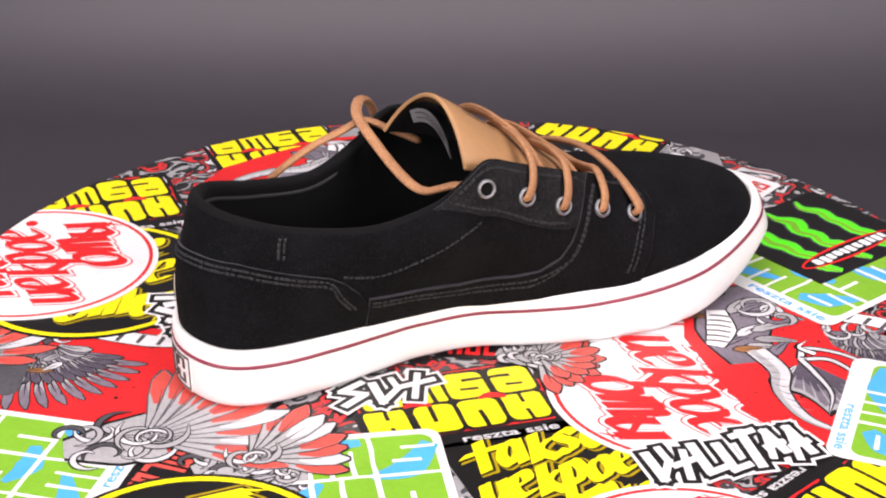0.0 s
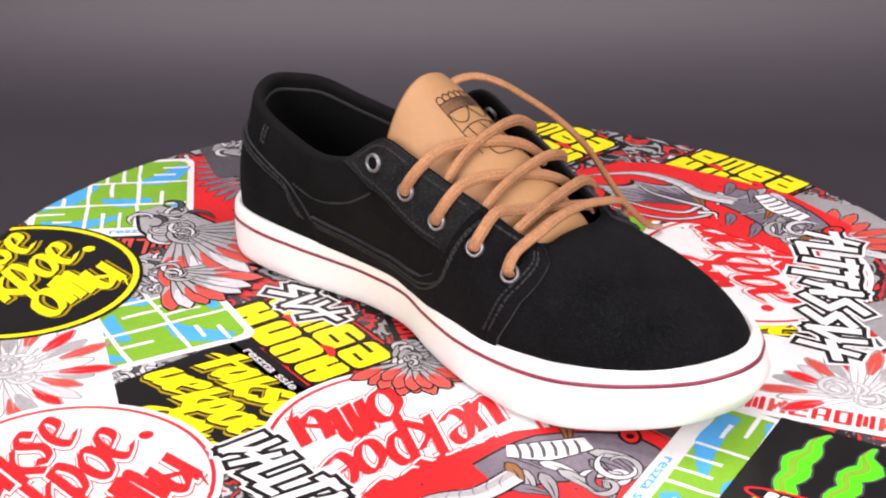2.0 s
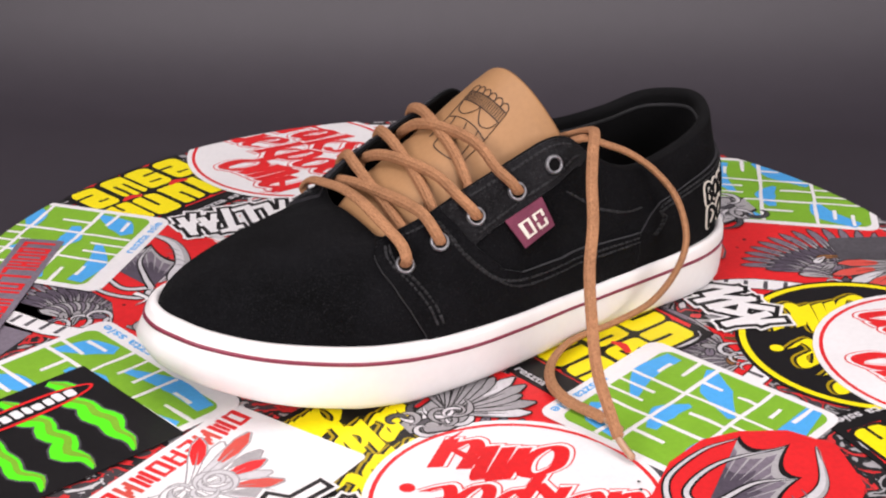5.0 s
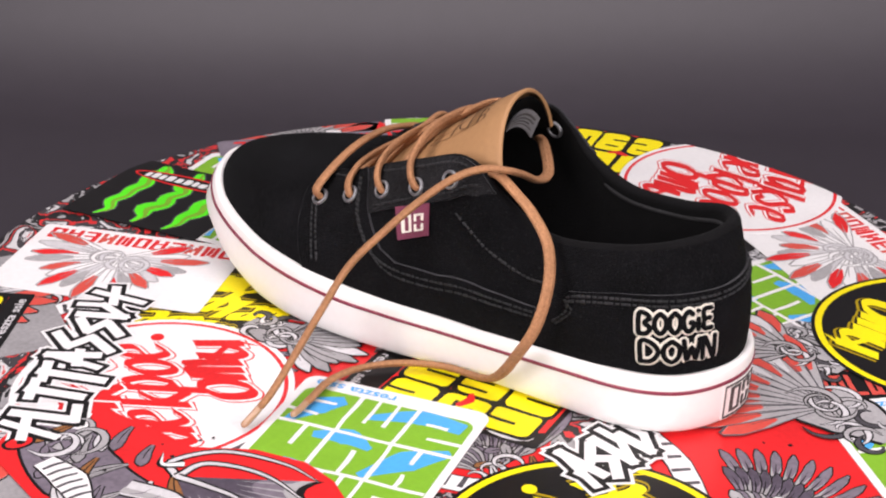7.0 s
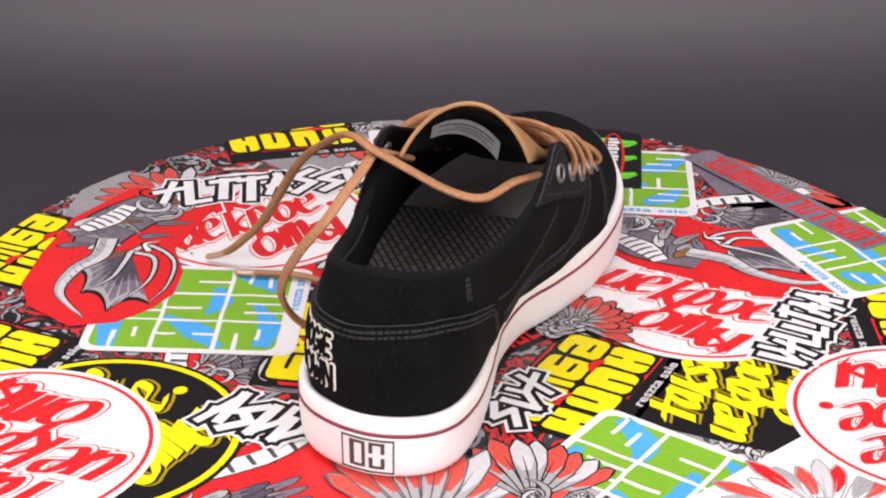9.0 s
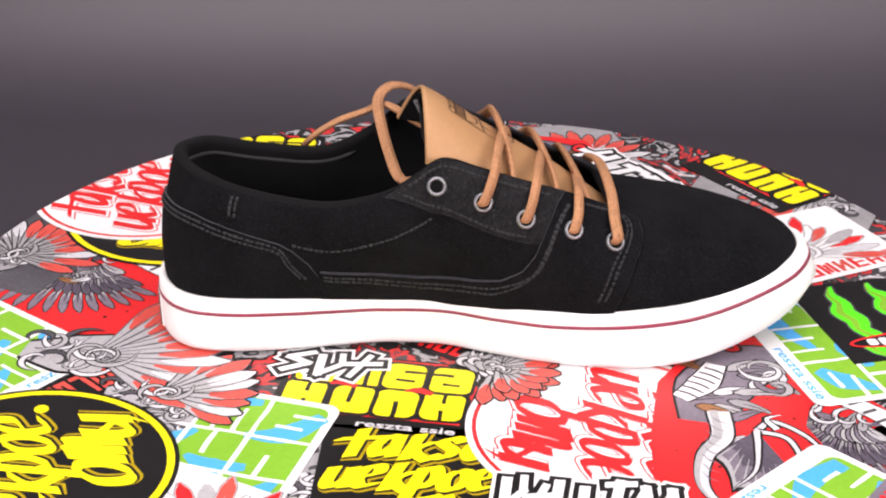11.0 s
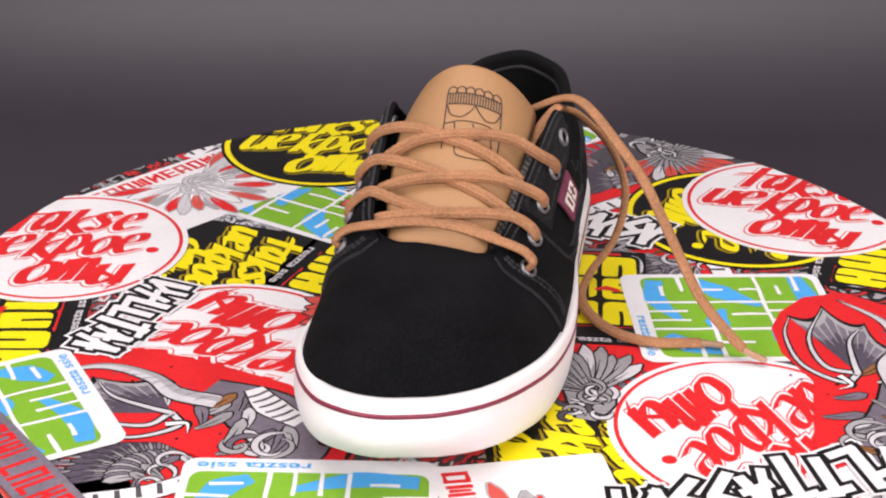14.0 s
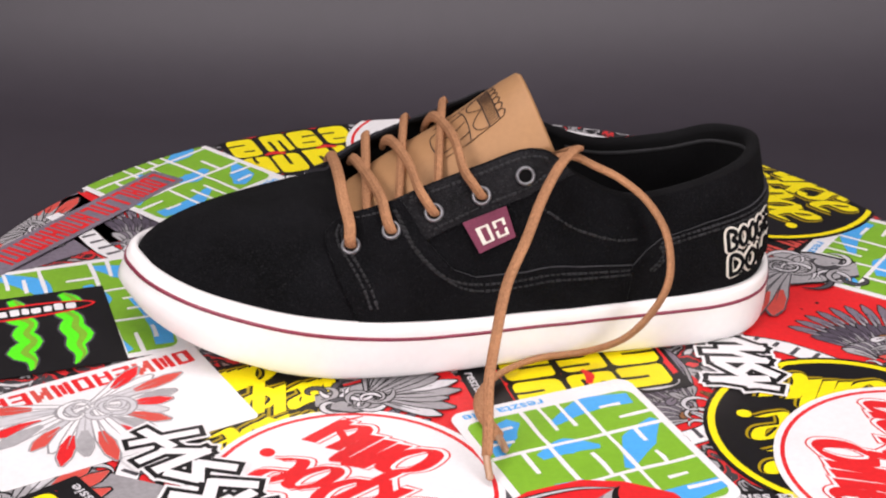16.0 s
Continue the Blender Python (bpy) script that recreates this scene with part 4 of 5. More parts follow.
def round_print(st, r, inks, dot, thick):
    brush_row(st, ROWS[0], -r * 0.62, r * 0.24, r * 1.14, r * 0.34, thick, inks, 0.25, 0.06)
    brush_row(st, ROWS[1], -r * 0.82, -r * 0.22, r * 1.42, r * 0.34, thick, inks, 0.25, 0.06)
    brush_row(st, ROWS[2], -r * 0.32, -r * 0.68, r * 0.86, r * 0.36, thick * 1.15, inks, 0.25, 0.02)
    st.strip([(r * 0.28, -r * 0.42), (r * 0.52, -r * 0.62), (r * 0.44, -r * 0.80)], [thick * 0.9, thick * 0.6, 0.5], dot, 3)
    st.face(oval(3.6, 3.4, 14, r * 0.72, -r * 0.08), dot, 3)


def round_red(centre, angle, level, r=67):
    st = Sticker(centre, angle, level, "round white sticker with red ring and red brush strokes")
    st.slab(oval(r, r, 60), "white")
    ring_band(st, r - 3, r - 3, 2.0, "red", 1)
    round_print(st, r, RED_INKS, "red", 5.0)
    return st.done()


def round_yellow(centre, angle, level, r=67):
    st = Sticker(centre, angle, level, "round black sticker with yellow ring and yellow brush strokes")
    st.slab(oval(r, r, 60), "black")
    ring_band(st, r - 2.0, r - 2.0, 3.4, "yellow", 1)
    round_print(st, r, YELLOW_INKS, "yellow", 5.2)
    return st.done()


def square_yellow(centre, angle, level, w=86, h=78):
    st = Sticker(centre, angle, level, "black sticker with yellow brush strokes")
    st.slab(round_rect(w, h, 2), "black")
    brush_row(st, ROWS[0], -w * 0.42, h * 0.16, w * 0.80, h * 0.20, 5.6, YELLOW_INKS, 0.25, 0.03)
    brush_row(st, ROWS[1], -w * 0.47, -h * 0.15, w * 0.88, h * 0.20, 5.6, YELLOW_INKS, 0.25, 0.03)
    brush_row(st, ROWS[2], -w * 0.2, -h * 0.44, w * 0.56, h * 0.20, 6.0, YELLOW_INKS, 0.25, 0.02)
    return st.done()


def wobble_quad(st, x0, y0, x1, y1, ink, layer, rng, name, soft=2.2):
    """A block with soft corners."""
    w, h = x1 - x0, y1 - y0
    r = min(soft, w * 0.35, h * 0.35)
    cx, cy = (x0 + x1) / 2, (y0 + y1) / 2
    st.face([(cx + px + rng.uniform(-0.25, 0.25), cy + py + rng.uniform(-0.25, 0.25)) for px, py in round_rect(w, h, r, 3)], ink, layer, name)


# cuts into a solid block, as lines in a unit cell: slits from its edges and short eyes inside it
CUTS = (((0.34, 0.0, 0.34, 0.66), (0.68, 0.0, 0.68, 0.66)), ((0.5, 0.0, 0.5, 0.38), (0.5, 0.64, 0.5, 1.0)), ((0.3, 0.34, 0.74, 0.34), (0.46, 0.68, 1.0, 0.68)),
        ((0.46, 0.36, 0.46, 1.0),), ((0.0, 0.66, 0.56, 0.66), (0.36, 0.32, 0.72, 0.32)), ((0.5, 0.0, 0.5, 0.56),))


def block_field(st, x0, y0, w, h, cols, rows, gap, layer, wide, pick, name):
    """Crooked seams and slits that cut one field of colour into blocks."""
    rng = random.Random(pick)
    cw, ch = w / cols, h / rows

    def seam(a, b, k):
        q = [(a[0] + (b[0] - a[0]) * f + rng.uniform(-0.4, 0.4), a[1] + (b[1] - a[1]) * f + rng.uniform(-0.4, 0.4)) for f in np.linspace(0, 1, k)]
        st.strip(q, [wide * rng.uniform(0.85, 1.25) for _ in range(k)], gap, layer, name, 2)

    for j in range(1, rows):
        seam((x0, y0 + j * ch), (x0 + w, y0 + j * ch), 8)
    for j in range(rows):
        for i in range(1, cols):
            seam((x0 + i * cw, y0 + j * ch), (x0 + i * cw, y0 + (j + 1) * ch), 4)
        for i in range(cols):
            for u0, v0, u1, v1 in CUTS[(pick + 2 * i + 3 * j) % len(CUTS)]:
                seam((x0 + (i + u0) * cw, y0 + (j + v0) * ch), (x0 + (i + u1) * cw, y0 + (j + v1) * ch), 3)


def green_blocks(centre, angle, level, w=94, h=108):
    """White rim, a green field with blue streaks, cut by white seams, and a line of small type at its foot."""
    st = Sticker(centre, angle, level, "white rounded sticker with green and blue block shapes and small type")
    st.slab(round_rect(w, h, 7), "white")
    m, foot = 4.0, 6.5
    fw, fh = w - 2 * m, h - 2 * m - foot
    x0, y0 = -w / 2 + m, -h / 2 + m + foot
    st.face([(x, y + foot / 2) for x, y in round_rect(fw, fh, 6)], "green", 1, "green_shape")
    for pts, ws in (([(0.0, 0.9), (0.3, 0.93), (0.62, 0.96)], [8, 13, 5]), ([(0.64, 0.66), (0.84, 0.72), (0.985, 0.92)], [4, 15, 8]), ([(0.02, 0.30), (0.2, 0.44), (0.38, 0.64)], [5, 16, 4]),
                    ([(0.42, 0.42), (0.58, 0.36), (0.76, 0.40)], [3, 13, 5]), ([(0.04, 0.08), (0.3, 0.06), (0.56, 0.16)], [9, 12, 4]), ([(0.74, 0.06), (0.86, 0.16), (0.96, 0.34)], [7, 15, 3])):
        st.strip([(x0 + u * fw, y0 + v * fh) for u, v in pts], ws, "blue", 2, "blue_shape", 6)
    block_field(st, x0, y0, fw, fh, 3, 3, "white", 3, 2.1, 4, "white_gap")
    small_words(st, "reszta ssie", 0.0, -h / 2 + 3.0, w / 2 - 6, 5.4, "blue", 1)
    return st.done()


def yellow_blocks(centre, angle, level, w=86, h=76):
    """Black ground with red and grey patches, a yellow field cut by black seams, a grey line of small type."""
    rng = random.Random(int(w + h))
    st = Sticker(centre, angle, level, "black and red sticker with yellow block shapes and small grey type")
    st.slab(round_rect(w, h, 1.5), "black")
    st.face([(-w * 0.48, -h * 0.33), (w * 0.44, -h * 0.33), (w * 0.48, h * 0.2), (w * 0.3, h * 0.48), (-w * 0.46, h * 0.47)], "red", 1, "red_patch")
    for x, y, a, b in ((-0.38, 0.30, 0.10, 0.16), (0.36, -0.16, 0.11, 0.14), (0.40, 0.34, 0.08, 0.12)):
        st.face(oval(a * w, b * h, 12, x * w, y * h), "pale", 1, "grey_patch")
    cols = 4 if w > h * 0.9 else 3
    rows = 2 if w > h * 0.9 else 3
    x0, y0, fw, fh = -w * 0.46, -h * 0.31, w * 0.91, h * 0.76
    cw, ch = fw / cols, fh / rows
    for j in range(rows):
        for i in range(cols):
            dx, dy = rng.uniform(-1.2, 1.2), rng.uniform(-1.6, 1.6)
            for ink, e, layer, name in (("black", 1.0, 2, "outline"), ("yellow", -1.0, 3, "yellow_shape")):
                wobble_quad(st, x0 + i * cw - e + dx, y0 + j * ch - e + dy, x0 + (i + 1) * cw + e + dx, y0 + (j + 1) * ch + e + dy, ink, layer, rng, name, 4.5)
    block_field(st, x0, y0, fw, fh, cols, rows, "black", 4, 2.0, 1, "black_gap")
    for u, v in ((0.3, 0.5), (0.72, 0.48)):
        st.strip([(x0 + u * fw - 6, y0 + v * fh), (x0 + u * fw, y0 + v * fh + 2), (x0 + u * fw + 7, y0 + v * fh - 1)], [2, 5, 3], "red", 4, "red_patch")
    small_words(st, "reszta ssie", -w * 0.05, -h / 2 + 2.6, w * 0.48, 5.0, "pale", 1)
    return st.done()


def claw(centre, angle, level, seed, w=92, h=82):
    rng = random.Random(seed)
    st = Sticker(centre, angle, level, "black sticker with three neon green claw marks and red oval")
    st.slab(round_rect(w, h, 1), "black")
    for i, x in enumerate((-w * 0.27, 0.0, w * 0.27)):
        pts = [(x + rng.uniform(-2.2, 2.2) + (2 if k % 2 else -2), h * 0.46 - k * h * 0.115) for k in range(9)]
        ws = [4] + [rng.uniform(8, 14) for _ in range(6)] + [6, 0.8]
        st.strip(pts, [v + 2.2 for v in ws], "dark", 1, "claw_edge")
        st.strip(pts, ws, "neon", 2, "claw")
        st.strip([(a + 1.6, b) for a, b in pts], [v * 0.3 for v in ws], "green", 3, "claw_shade")
    st.face(oval(w * 0.43, 7.6, 36, 0, h * 0.28), "black", 3, "oval")
    ring_band(st, w * 0.43, 7.6, 1.8, "red", 4, "oval_ring", 0, h * 0.28)
    x = -w * 0.34
    while x < w * 0.33:
        k = rng.uniform(3.2, 5.5)
        wobble_quad(st, x, h * 0.28 - 3.2, x + k, h * 0.28 + rng.uniform(2.4, 4.4), "white", 4, rng, "oval_bar", 1.2)
        x += k + 1.3
    return st.done()


def letter_strip(centre, angle, level, seed, w, h, ground, ink, label):
    rng = random.Random(seed)
    st = Sticker(centre, angle, level, label)
    st.slab(round_rect(w, h, 2), ground)
    x = -w / 2 + 4
    while x < w / 2 - 9:
        k = rng.uniform(5.5, 8.5)
        kind = rng.randrange(4)
        hh = h * 0.72
        y = -hh / 2
        wobble_quad(st, x, y, x + 2.4, y + hh, ink, 1, rng, "bar", 0.4)
        if kind:
            wobble_quad(st, x + k - 2.4, y, x + k, y + hh, ink, 1, rng, "bar", 0.4)
        for f in ((0.0,), (0.84,), (0.0, 0.84), (0.42,))[kind]:
            wobble_quad(st, x, y + hh * f, x + k, y + hh * (f + 0.16), ink, 2, rng, "bar", 0.4)
        x += k + 1.6
    return st.done()


def feather(st, root, ang, length, width, inks, layer, tip=None, name="feather", bend=0.10):
    """One round-tipped feather with an outline, a coloured tip and a vein; the next one lies over it."""
    c, s = math.cos(ang), math.sin(ang)
    bend = bend * length
    at = lambda f: (root[0] + c * length * f - s * bend * f * f, root[1] + s * length * f + c * bend * f * f)
    pts = [at(f) for f in (0, 0.3, 0.6, 0.85, 1.0)]
    prof = [width * 0.22, width * 0.62, width, width * 0.92, width * 0.12]
    edge = 0.30 * min(width, 6) ** 0.5
    st.strip([at(f) for f in (0, 0.3, 0.6, 0.86, 1.0 + edge / length)], [v + 2 * edge for v in prof[:4]] + [width * 0.35], inks[0], layer, name)
    st.strip(pts, prof, inks[1], layer, name)
    if tip:
        st.strip([at(f) for f in (0.48, 0.66, 0.85, 1.0)], [width * 0.4, width * 0.96, width * 0.90, width * 0.1], tip, layer, name + "_tip")
    st.strip([at(f) for f in (0.1, 0.45, 0.72)], [0.4, 0.8, 0.2], inks[0], layer, name + "_vein")


def scroll(st, c, r, a0, sweep_deg, layer, fill="mid", wide=4.0, edge="black"):
    """A curled comma with an outline."""
    q = [(c[0] + r * (1 - 0.72 * f) * math.cos(a0 + radians(sweep_deg) * f), c[1] + r * (1 - 0.72 * f) * math.sin(a0 + radians(sweep_deg) * f)) for f in np.linspace(0, 1, 9)]
    st.strip(q, [0.8, wide, wide * 0.9, wide * 0.6, 1.0], edge, layer, "scroll")
    st.strip(q, [0.1, wide - 1.7, wide * 0.9 - 1.6, wide * 0.6 - 1.2, 0.2], fill, layer, "scroll")


def fan(centre, angle, level, seed, spread=150, n=11, length=34, width=8, inks=("black", "mid"), tip="salmon", ground=None, gw=90, gh=44):
    """A spread of feathers over a scrolled crest."""
    rng = random.Random(seed)
    st = Sticker(centre, angle, level, "grey and red feather fan print")
    if ground:
        st.slab(round_rect(gw, gh, 6), ground)
    root = (-length * 0.3, 0.0)
    body = [(root[0] + 4, 0), (root[0] - length * 0.25, 2), (root[0] - length * 0.6, 8)]
    st.strip(body, [length * 0.66, length * 0.62, length * 0.3], "black", 1, "crest", 4)
    st.strip(body, [length * 0.60, length * 0.55, length * 0.22], inks[1], 1, "crest", 4)
    for k in range(8):
        p = (root[0] - length * (0.08 + 0.065 * k), 2 + 0.9 * k + length * 0.17 * (1 if k % 2 else -1))
        scroll(st, p, length * (0.24 - 0.012 * k), 0.8 * k, 250 if k % 2 else -250, 1, ("pale", "dark", inks[1])[k % 3], 4.4)
    order = sorted(range(n), key=lambda i: -abs(i - (n - 1) / 2))
    for k, i in enumerate(order):
        a = radians(-spread / 2 + spread * i / (n - 1))
        feather(st, (root[0] + rng.uniform(-1, 1), rng.uniform(-1, 1)), a, length * rng.uniform(0.92, 1.12), width, inks, 2 if k < n / 2 else 3, tip if rng.random() < 0.8 else "pale")
    for k in range(5):
        a = 1.25 * k + 0.4
        scroll(st, (root[0] + 3.2 * math.cos(a), 3.2 * math.sin(a)), length * (0.27 - 0.03 * k), 1.9 * k, 230 if k % 2 else -250, 4, (inks[1], "pale")[k % 2], 5.0 - 0.5 * k)
    return st.done()


def white_plume(centre, angle, level, seed, w=124, h=78, up=1):
    """White sticker: a band of red bars along one edge, a dense spread of pale feathers over the rest."""
    rng = random.Random(seed)
    st = Sticker(centre, angle, level, "white sticker with red bars and pale grey and red feathers")
    st.slab(round_rect(w, h, 3), "white")
    hh = 12
    x = -w / 2 + 5
    y0, y1 = sorted((-up * (h / 2 - 4), -up * (h / 2 - 4 - hh)))
    kinds = (((0, 0, 0.3, 1), (0.7, 0, 1, 1), (0, 0.84, 1, 1), (0, 0.30, 1, 0.46)), ((0, 0, 0.3, 1), (0.7, 0, 1, 1), (0.1, 0.25, 0.5, 0.6), (0.45, 0.45, 0.9, 0.8)), ((0, 0, 0.32, 1), (0.2, 0.0, 0.9, 0.16), (0.2, 0.84, 0.9, 1), (0.7, 0, 1, 1)),
             ((0, 0, 0.32, 1), (0, 0, 1, 0.16), (0, 0.84, 1, 1), (0, 0.43, 1, 0.57)), ((0, 0, 0.3, 1), (0.36, 0.1, 0.64, 0.9), (0.7, 0, 1, 1)))
    k = 0
    while x < w / 2 - 13:
        tone = "salmon" if k % 5 == 2 else "red"
        for u0, v0, u1, v1 in kinds[(k * 2 + seed) % 5]:
            wobble_quad(st, x + 8.4 * u0, y0 + (y1 - y0) * v0, x + 8.4 * u1, y0 + (y1 - y0) * v1, tone, 1, rng, "bar", 0.4)
        x += 10.2
        k += 1
    root = (4.0, -up * h * 0.10)
    order = sorted(range(19), key=lambda i: -abs(i - 9))
    for k, i in enumerate(order):
        a = radians(-28 + 236 * i / 18) * up
        feather(st, (root[0] + rng.uniform(-2, 2), root[1] + rng.uniform(-2, 2)), a, rng.uniform(38, 52), 7.5, (("grey", "white"), ("mid", "pale"), ("grey", "white"))[i % 3], 2 + k // 7, ("salmon", None, "red", "mid")[i % 4])
    for k in range(7):
        scroll(st, (root[0] + rng.uniform(-12, 12), root[1] + up * rng.uniform(-2, 10)), rng.uniform(6, 12), rng.uniform(0, 6.28), rng.choice((-300, 290)), 4, rng.choice(("white", "pale")), 4.2, "grey")
    return st.done()


JAGS = ([(-0.15, -0.5), (0.1, 0.5)], [(-0.45, 0.05), (0.5, 0.16)]), ([(-0.35, 0.42), (-0.2, -0.4), (0.35, 0.1), (0.2, 0.5)],), ([(0.3, 0.5), (-0.35, 0.2), (0.3, -0.1), (-0.35, -0.5)],), \
       ([(-0.3, -0.5), (0.0, 0.52), (0.3, -0.4)], [(-0.3, -0.1), (0.4, -0.02)]), ([(0.0, 0.55), (-0.05, -0.55)], [(-0.42, 0.44), (0.45, 0.5)]), ([(-0.32, 0.5), (-0.25, -0.45), (0.4, -0.38)],)


def jagged_mark(centre, angle, level, first, w, h, n):
    """White spiky mark with a black outline and a white rim."""
    st = Sticker(centre, angle, level, "white spiky lettering shapes outlined in black")
    cell = w / n
    strokes = []
    for i in range(n):
        x, y = -w / 2 + (i + 0.5) * cell, h * (0.07, -0.06, 0.02, -0.09, 0.05)[i % 5]
        tall = h * (1.0, 1.18, 0.92, 1.1)[(i + first) % 4]
        for line in JAGS[(first + i * 5 + i // 3) % 6]:
            strokes.append(([(x + 1.08 * cell * u + 0.14 * v * tall, y + v * tall) for u, v in line], h * 0.19))
    for e, ink, layer in ((8.2, "white", 1), (5.0, "black", 2), (0.0, "white", 3)):
        for pts, t in strokes:
            q = [np.array(p, float) for p in pts]
            # straight legs with pointed joints
            for k, (a, b) in enumerate(zip(q, q[1:])):
                d = (b - a) / np.linalg.norm(b - a)
                nn = np.array([-d[1], d[0]]) * (t + e) / 2
                a2, b2 = a - d * (t * 0.35 + e / 2), b + d * (t * 0.35 + e / 2)
                skew = np.array([1.0, 0.25]) * t * 0.3
                st.face([tuple(a2 - nn - skew * 0.5), tuple(b2 - nn), tuple(b2 + nn + skew * 0.5), tuple(a2 + nn)], ink, layer, "outline" if ink == "black" else ("rim" if layer == 1 else "white_shape"))
    return st.done()


def dragon_wing(centre, angle, level, seed):
    """Red blot with a webbed wing, a scaled pale limb, dark plumage and a pale banner."""
    rng = random.Random(seed)
    st = Sticker(centre, angle, level, "red sticker with a webbed grey dragon wing print")
    st.slab([(44, -9), (41, 10), (27, 31), (4, 48), (-6, 75), (-18, 104), (-48, 114), (-74, 92), (-70, 40), (-50, 0), (-30, -32), (-9, -46), (24, -48), (40, -31)], "red")
    # dark plumage of the back and head
    back = [(-34, 22), (-46, 52), (-44, 84), (-30, 102)]
    st.strip(back, [26, 40, 38, 16], "black", 1, "plume", 5)
    st.strip(back, [23, 37, 35, 13], "plum", 1, "plume", 5)
    for k in range(16):
        f = k / 15
        p = (-64 + 50 * rng.random() + 12 * f, 24 + 72 * f + rng.uniform(-6, 6))
        feather(st, p, rng.uniform(2.6, 4.4), rng.uniform(16, 26), 6.0, ("black", ("plum", "pale", "mid", "brown", "plum", "grey")[k % 6]), 1, None, "plume", 0.25)
    for k in range(6):
        scroll(st, (-36 + rng.uniform(-16, 14), 84 + rng.uniform(-14, 14)), rng.uniform(8, 15), rng.uniform(0, 6), 260, 2, ("plum", "mid", "pale")[k % 3], 5.0)
    st.face(oval(8, 5.5, 16, -60, 92), "black", 2, "eye")
    st.face(oval(6.2, 4.0, 16, -60, 92), "red", 2, "eye")
    st.face(oval(2.2, 2.0, 10, -59, 92), "black", 2, "eye")
    banner = [(-56, 72), (-52, 52), (-54, 34)]
    st.strip(banner, [12, 17, 11], "black", 2, "banner", 5)
    st.strip(banner, [10, 15, 9], "white", 2, "banner", 5)
    for k in range(6):
        y = 39 + 5.4 * k
        st.strip([(-59, y), (-53, y + 0.8), (-47, y)], [1.6, 1.8, 1.4], "dark", 2, "small_print")
    # webs between the fingers, each with a hollow hem
    root = (-12, 30)
    tips = [(38, -6), (27, -25), (2, -19), (-20, -2)]
    for a, b in zip(tips, tips[1:]):
        ctrl = ((a[0] + b[0]) * 0.36 + root[0] * 0.28, (a[1] + b[1]) * 0.36 + root[1] * 0.28)
        hem = [((1 - f) ** 2 * a[0] + 2 * f * (1 - f) * ctrl[0] + f * f * b[0], (1 - f) ** 2 * a[1] + 2 * f * (1 - f) * ctrl[1] + f * f * b[1]) for f in np.linspace(0, 1, 11)]
        for k, ink, name in ((1.05, "black", "web_edge"), (0.98, "mid", "web_rim"), (0.88, "plum", "web"), (0.62, "plum2", "web_shade")):
            pts = [(root[0] + (x - root[0]) * k, root[1] + (y - root[1]) * k) for x, y in hem]
            for i, (p, q) in enumerate(zip(pts, pts[1:])):
                st.face([root, p, q], ink, 3, name, 1 if i else 0)
        for f in (2, 5, 8):
            st.strip([((root[0] + hem[f][0]) / 2, (root[1] + hem[f][1]) / 2), (hem[f][0] * 0.92 + root[0] * 0.08, hem[f][1] * 0.92 + root[1] * 0.08)], [0.2, 1.2], "mid", 3, "fold")
    hook = (-9, 50)
    bones = [[root, (-9, 42), (14, 37), (32, 14), tips[0]], [root, (4, 32), (21, 10), tips[1]], [root, (-5, 18), (3, 0), tips[2]]]
    for b in bones:
        st.strip(b, [5.4, 4.6, 3.4, 1.0], "black", 4, "bone", 6)
        st.strip(b, [2.9, 2.4, 1.5, 0.2], "pale", 4, "bone", 6)
    st.strip([(-5, 37), (-14, 42), hook], [5.5, 3.6, 0.6], "black", 4, "bone", 5)
    st.strip([(-5, 37), (-13, 42), hook], [3.2, 1.8, 0.1], "white", 4, "bone", 5)
    limb = [(-34, 34), (-22, 16), (-20, -4), (-6, -27), (24, -38)]
    st.strip(limb, [13, 12, 9.5, 6, 1.2], "black", 4, "limb", 7)
    st.strip(limb, [10.6, 9.8, 7.4, 4.2, 0.2], "pale", 4, "limb", 7)
    st.strip([(x - 2.2, y - 0.6) for x, y in limb], [4.0, 4.2, 3.2, 1.6, 0.1], "mid", 4, "limb", 7)
    for k in range(8):
        f = k / 7
        c0 = (-30 + 14 * f + (6 * f * f), 28 - 44 * f)
        st.strip([(c0[0] - 5, c0[1] + 1), (c0[0], c0[1] - 1.5), (c0[0] + 4.5, c0[1] - 1)], [0.2, 0.8, 0.2], "plum", 4, "scale")
    for k in range(12):
        st.face(oval(rng.uniform(0.5, 1.2), rng.uniform(0.5, 1.2), 7, rng.uniform(-40, 36), rng.uniform(-42, 60)), "black", 1, "speck", 1)
    return st.done()


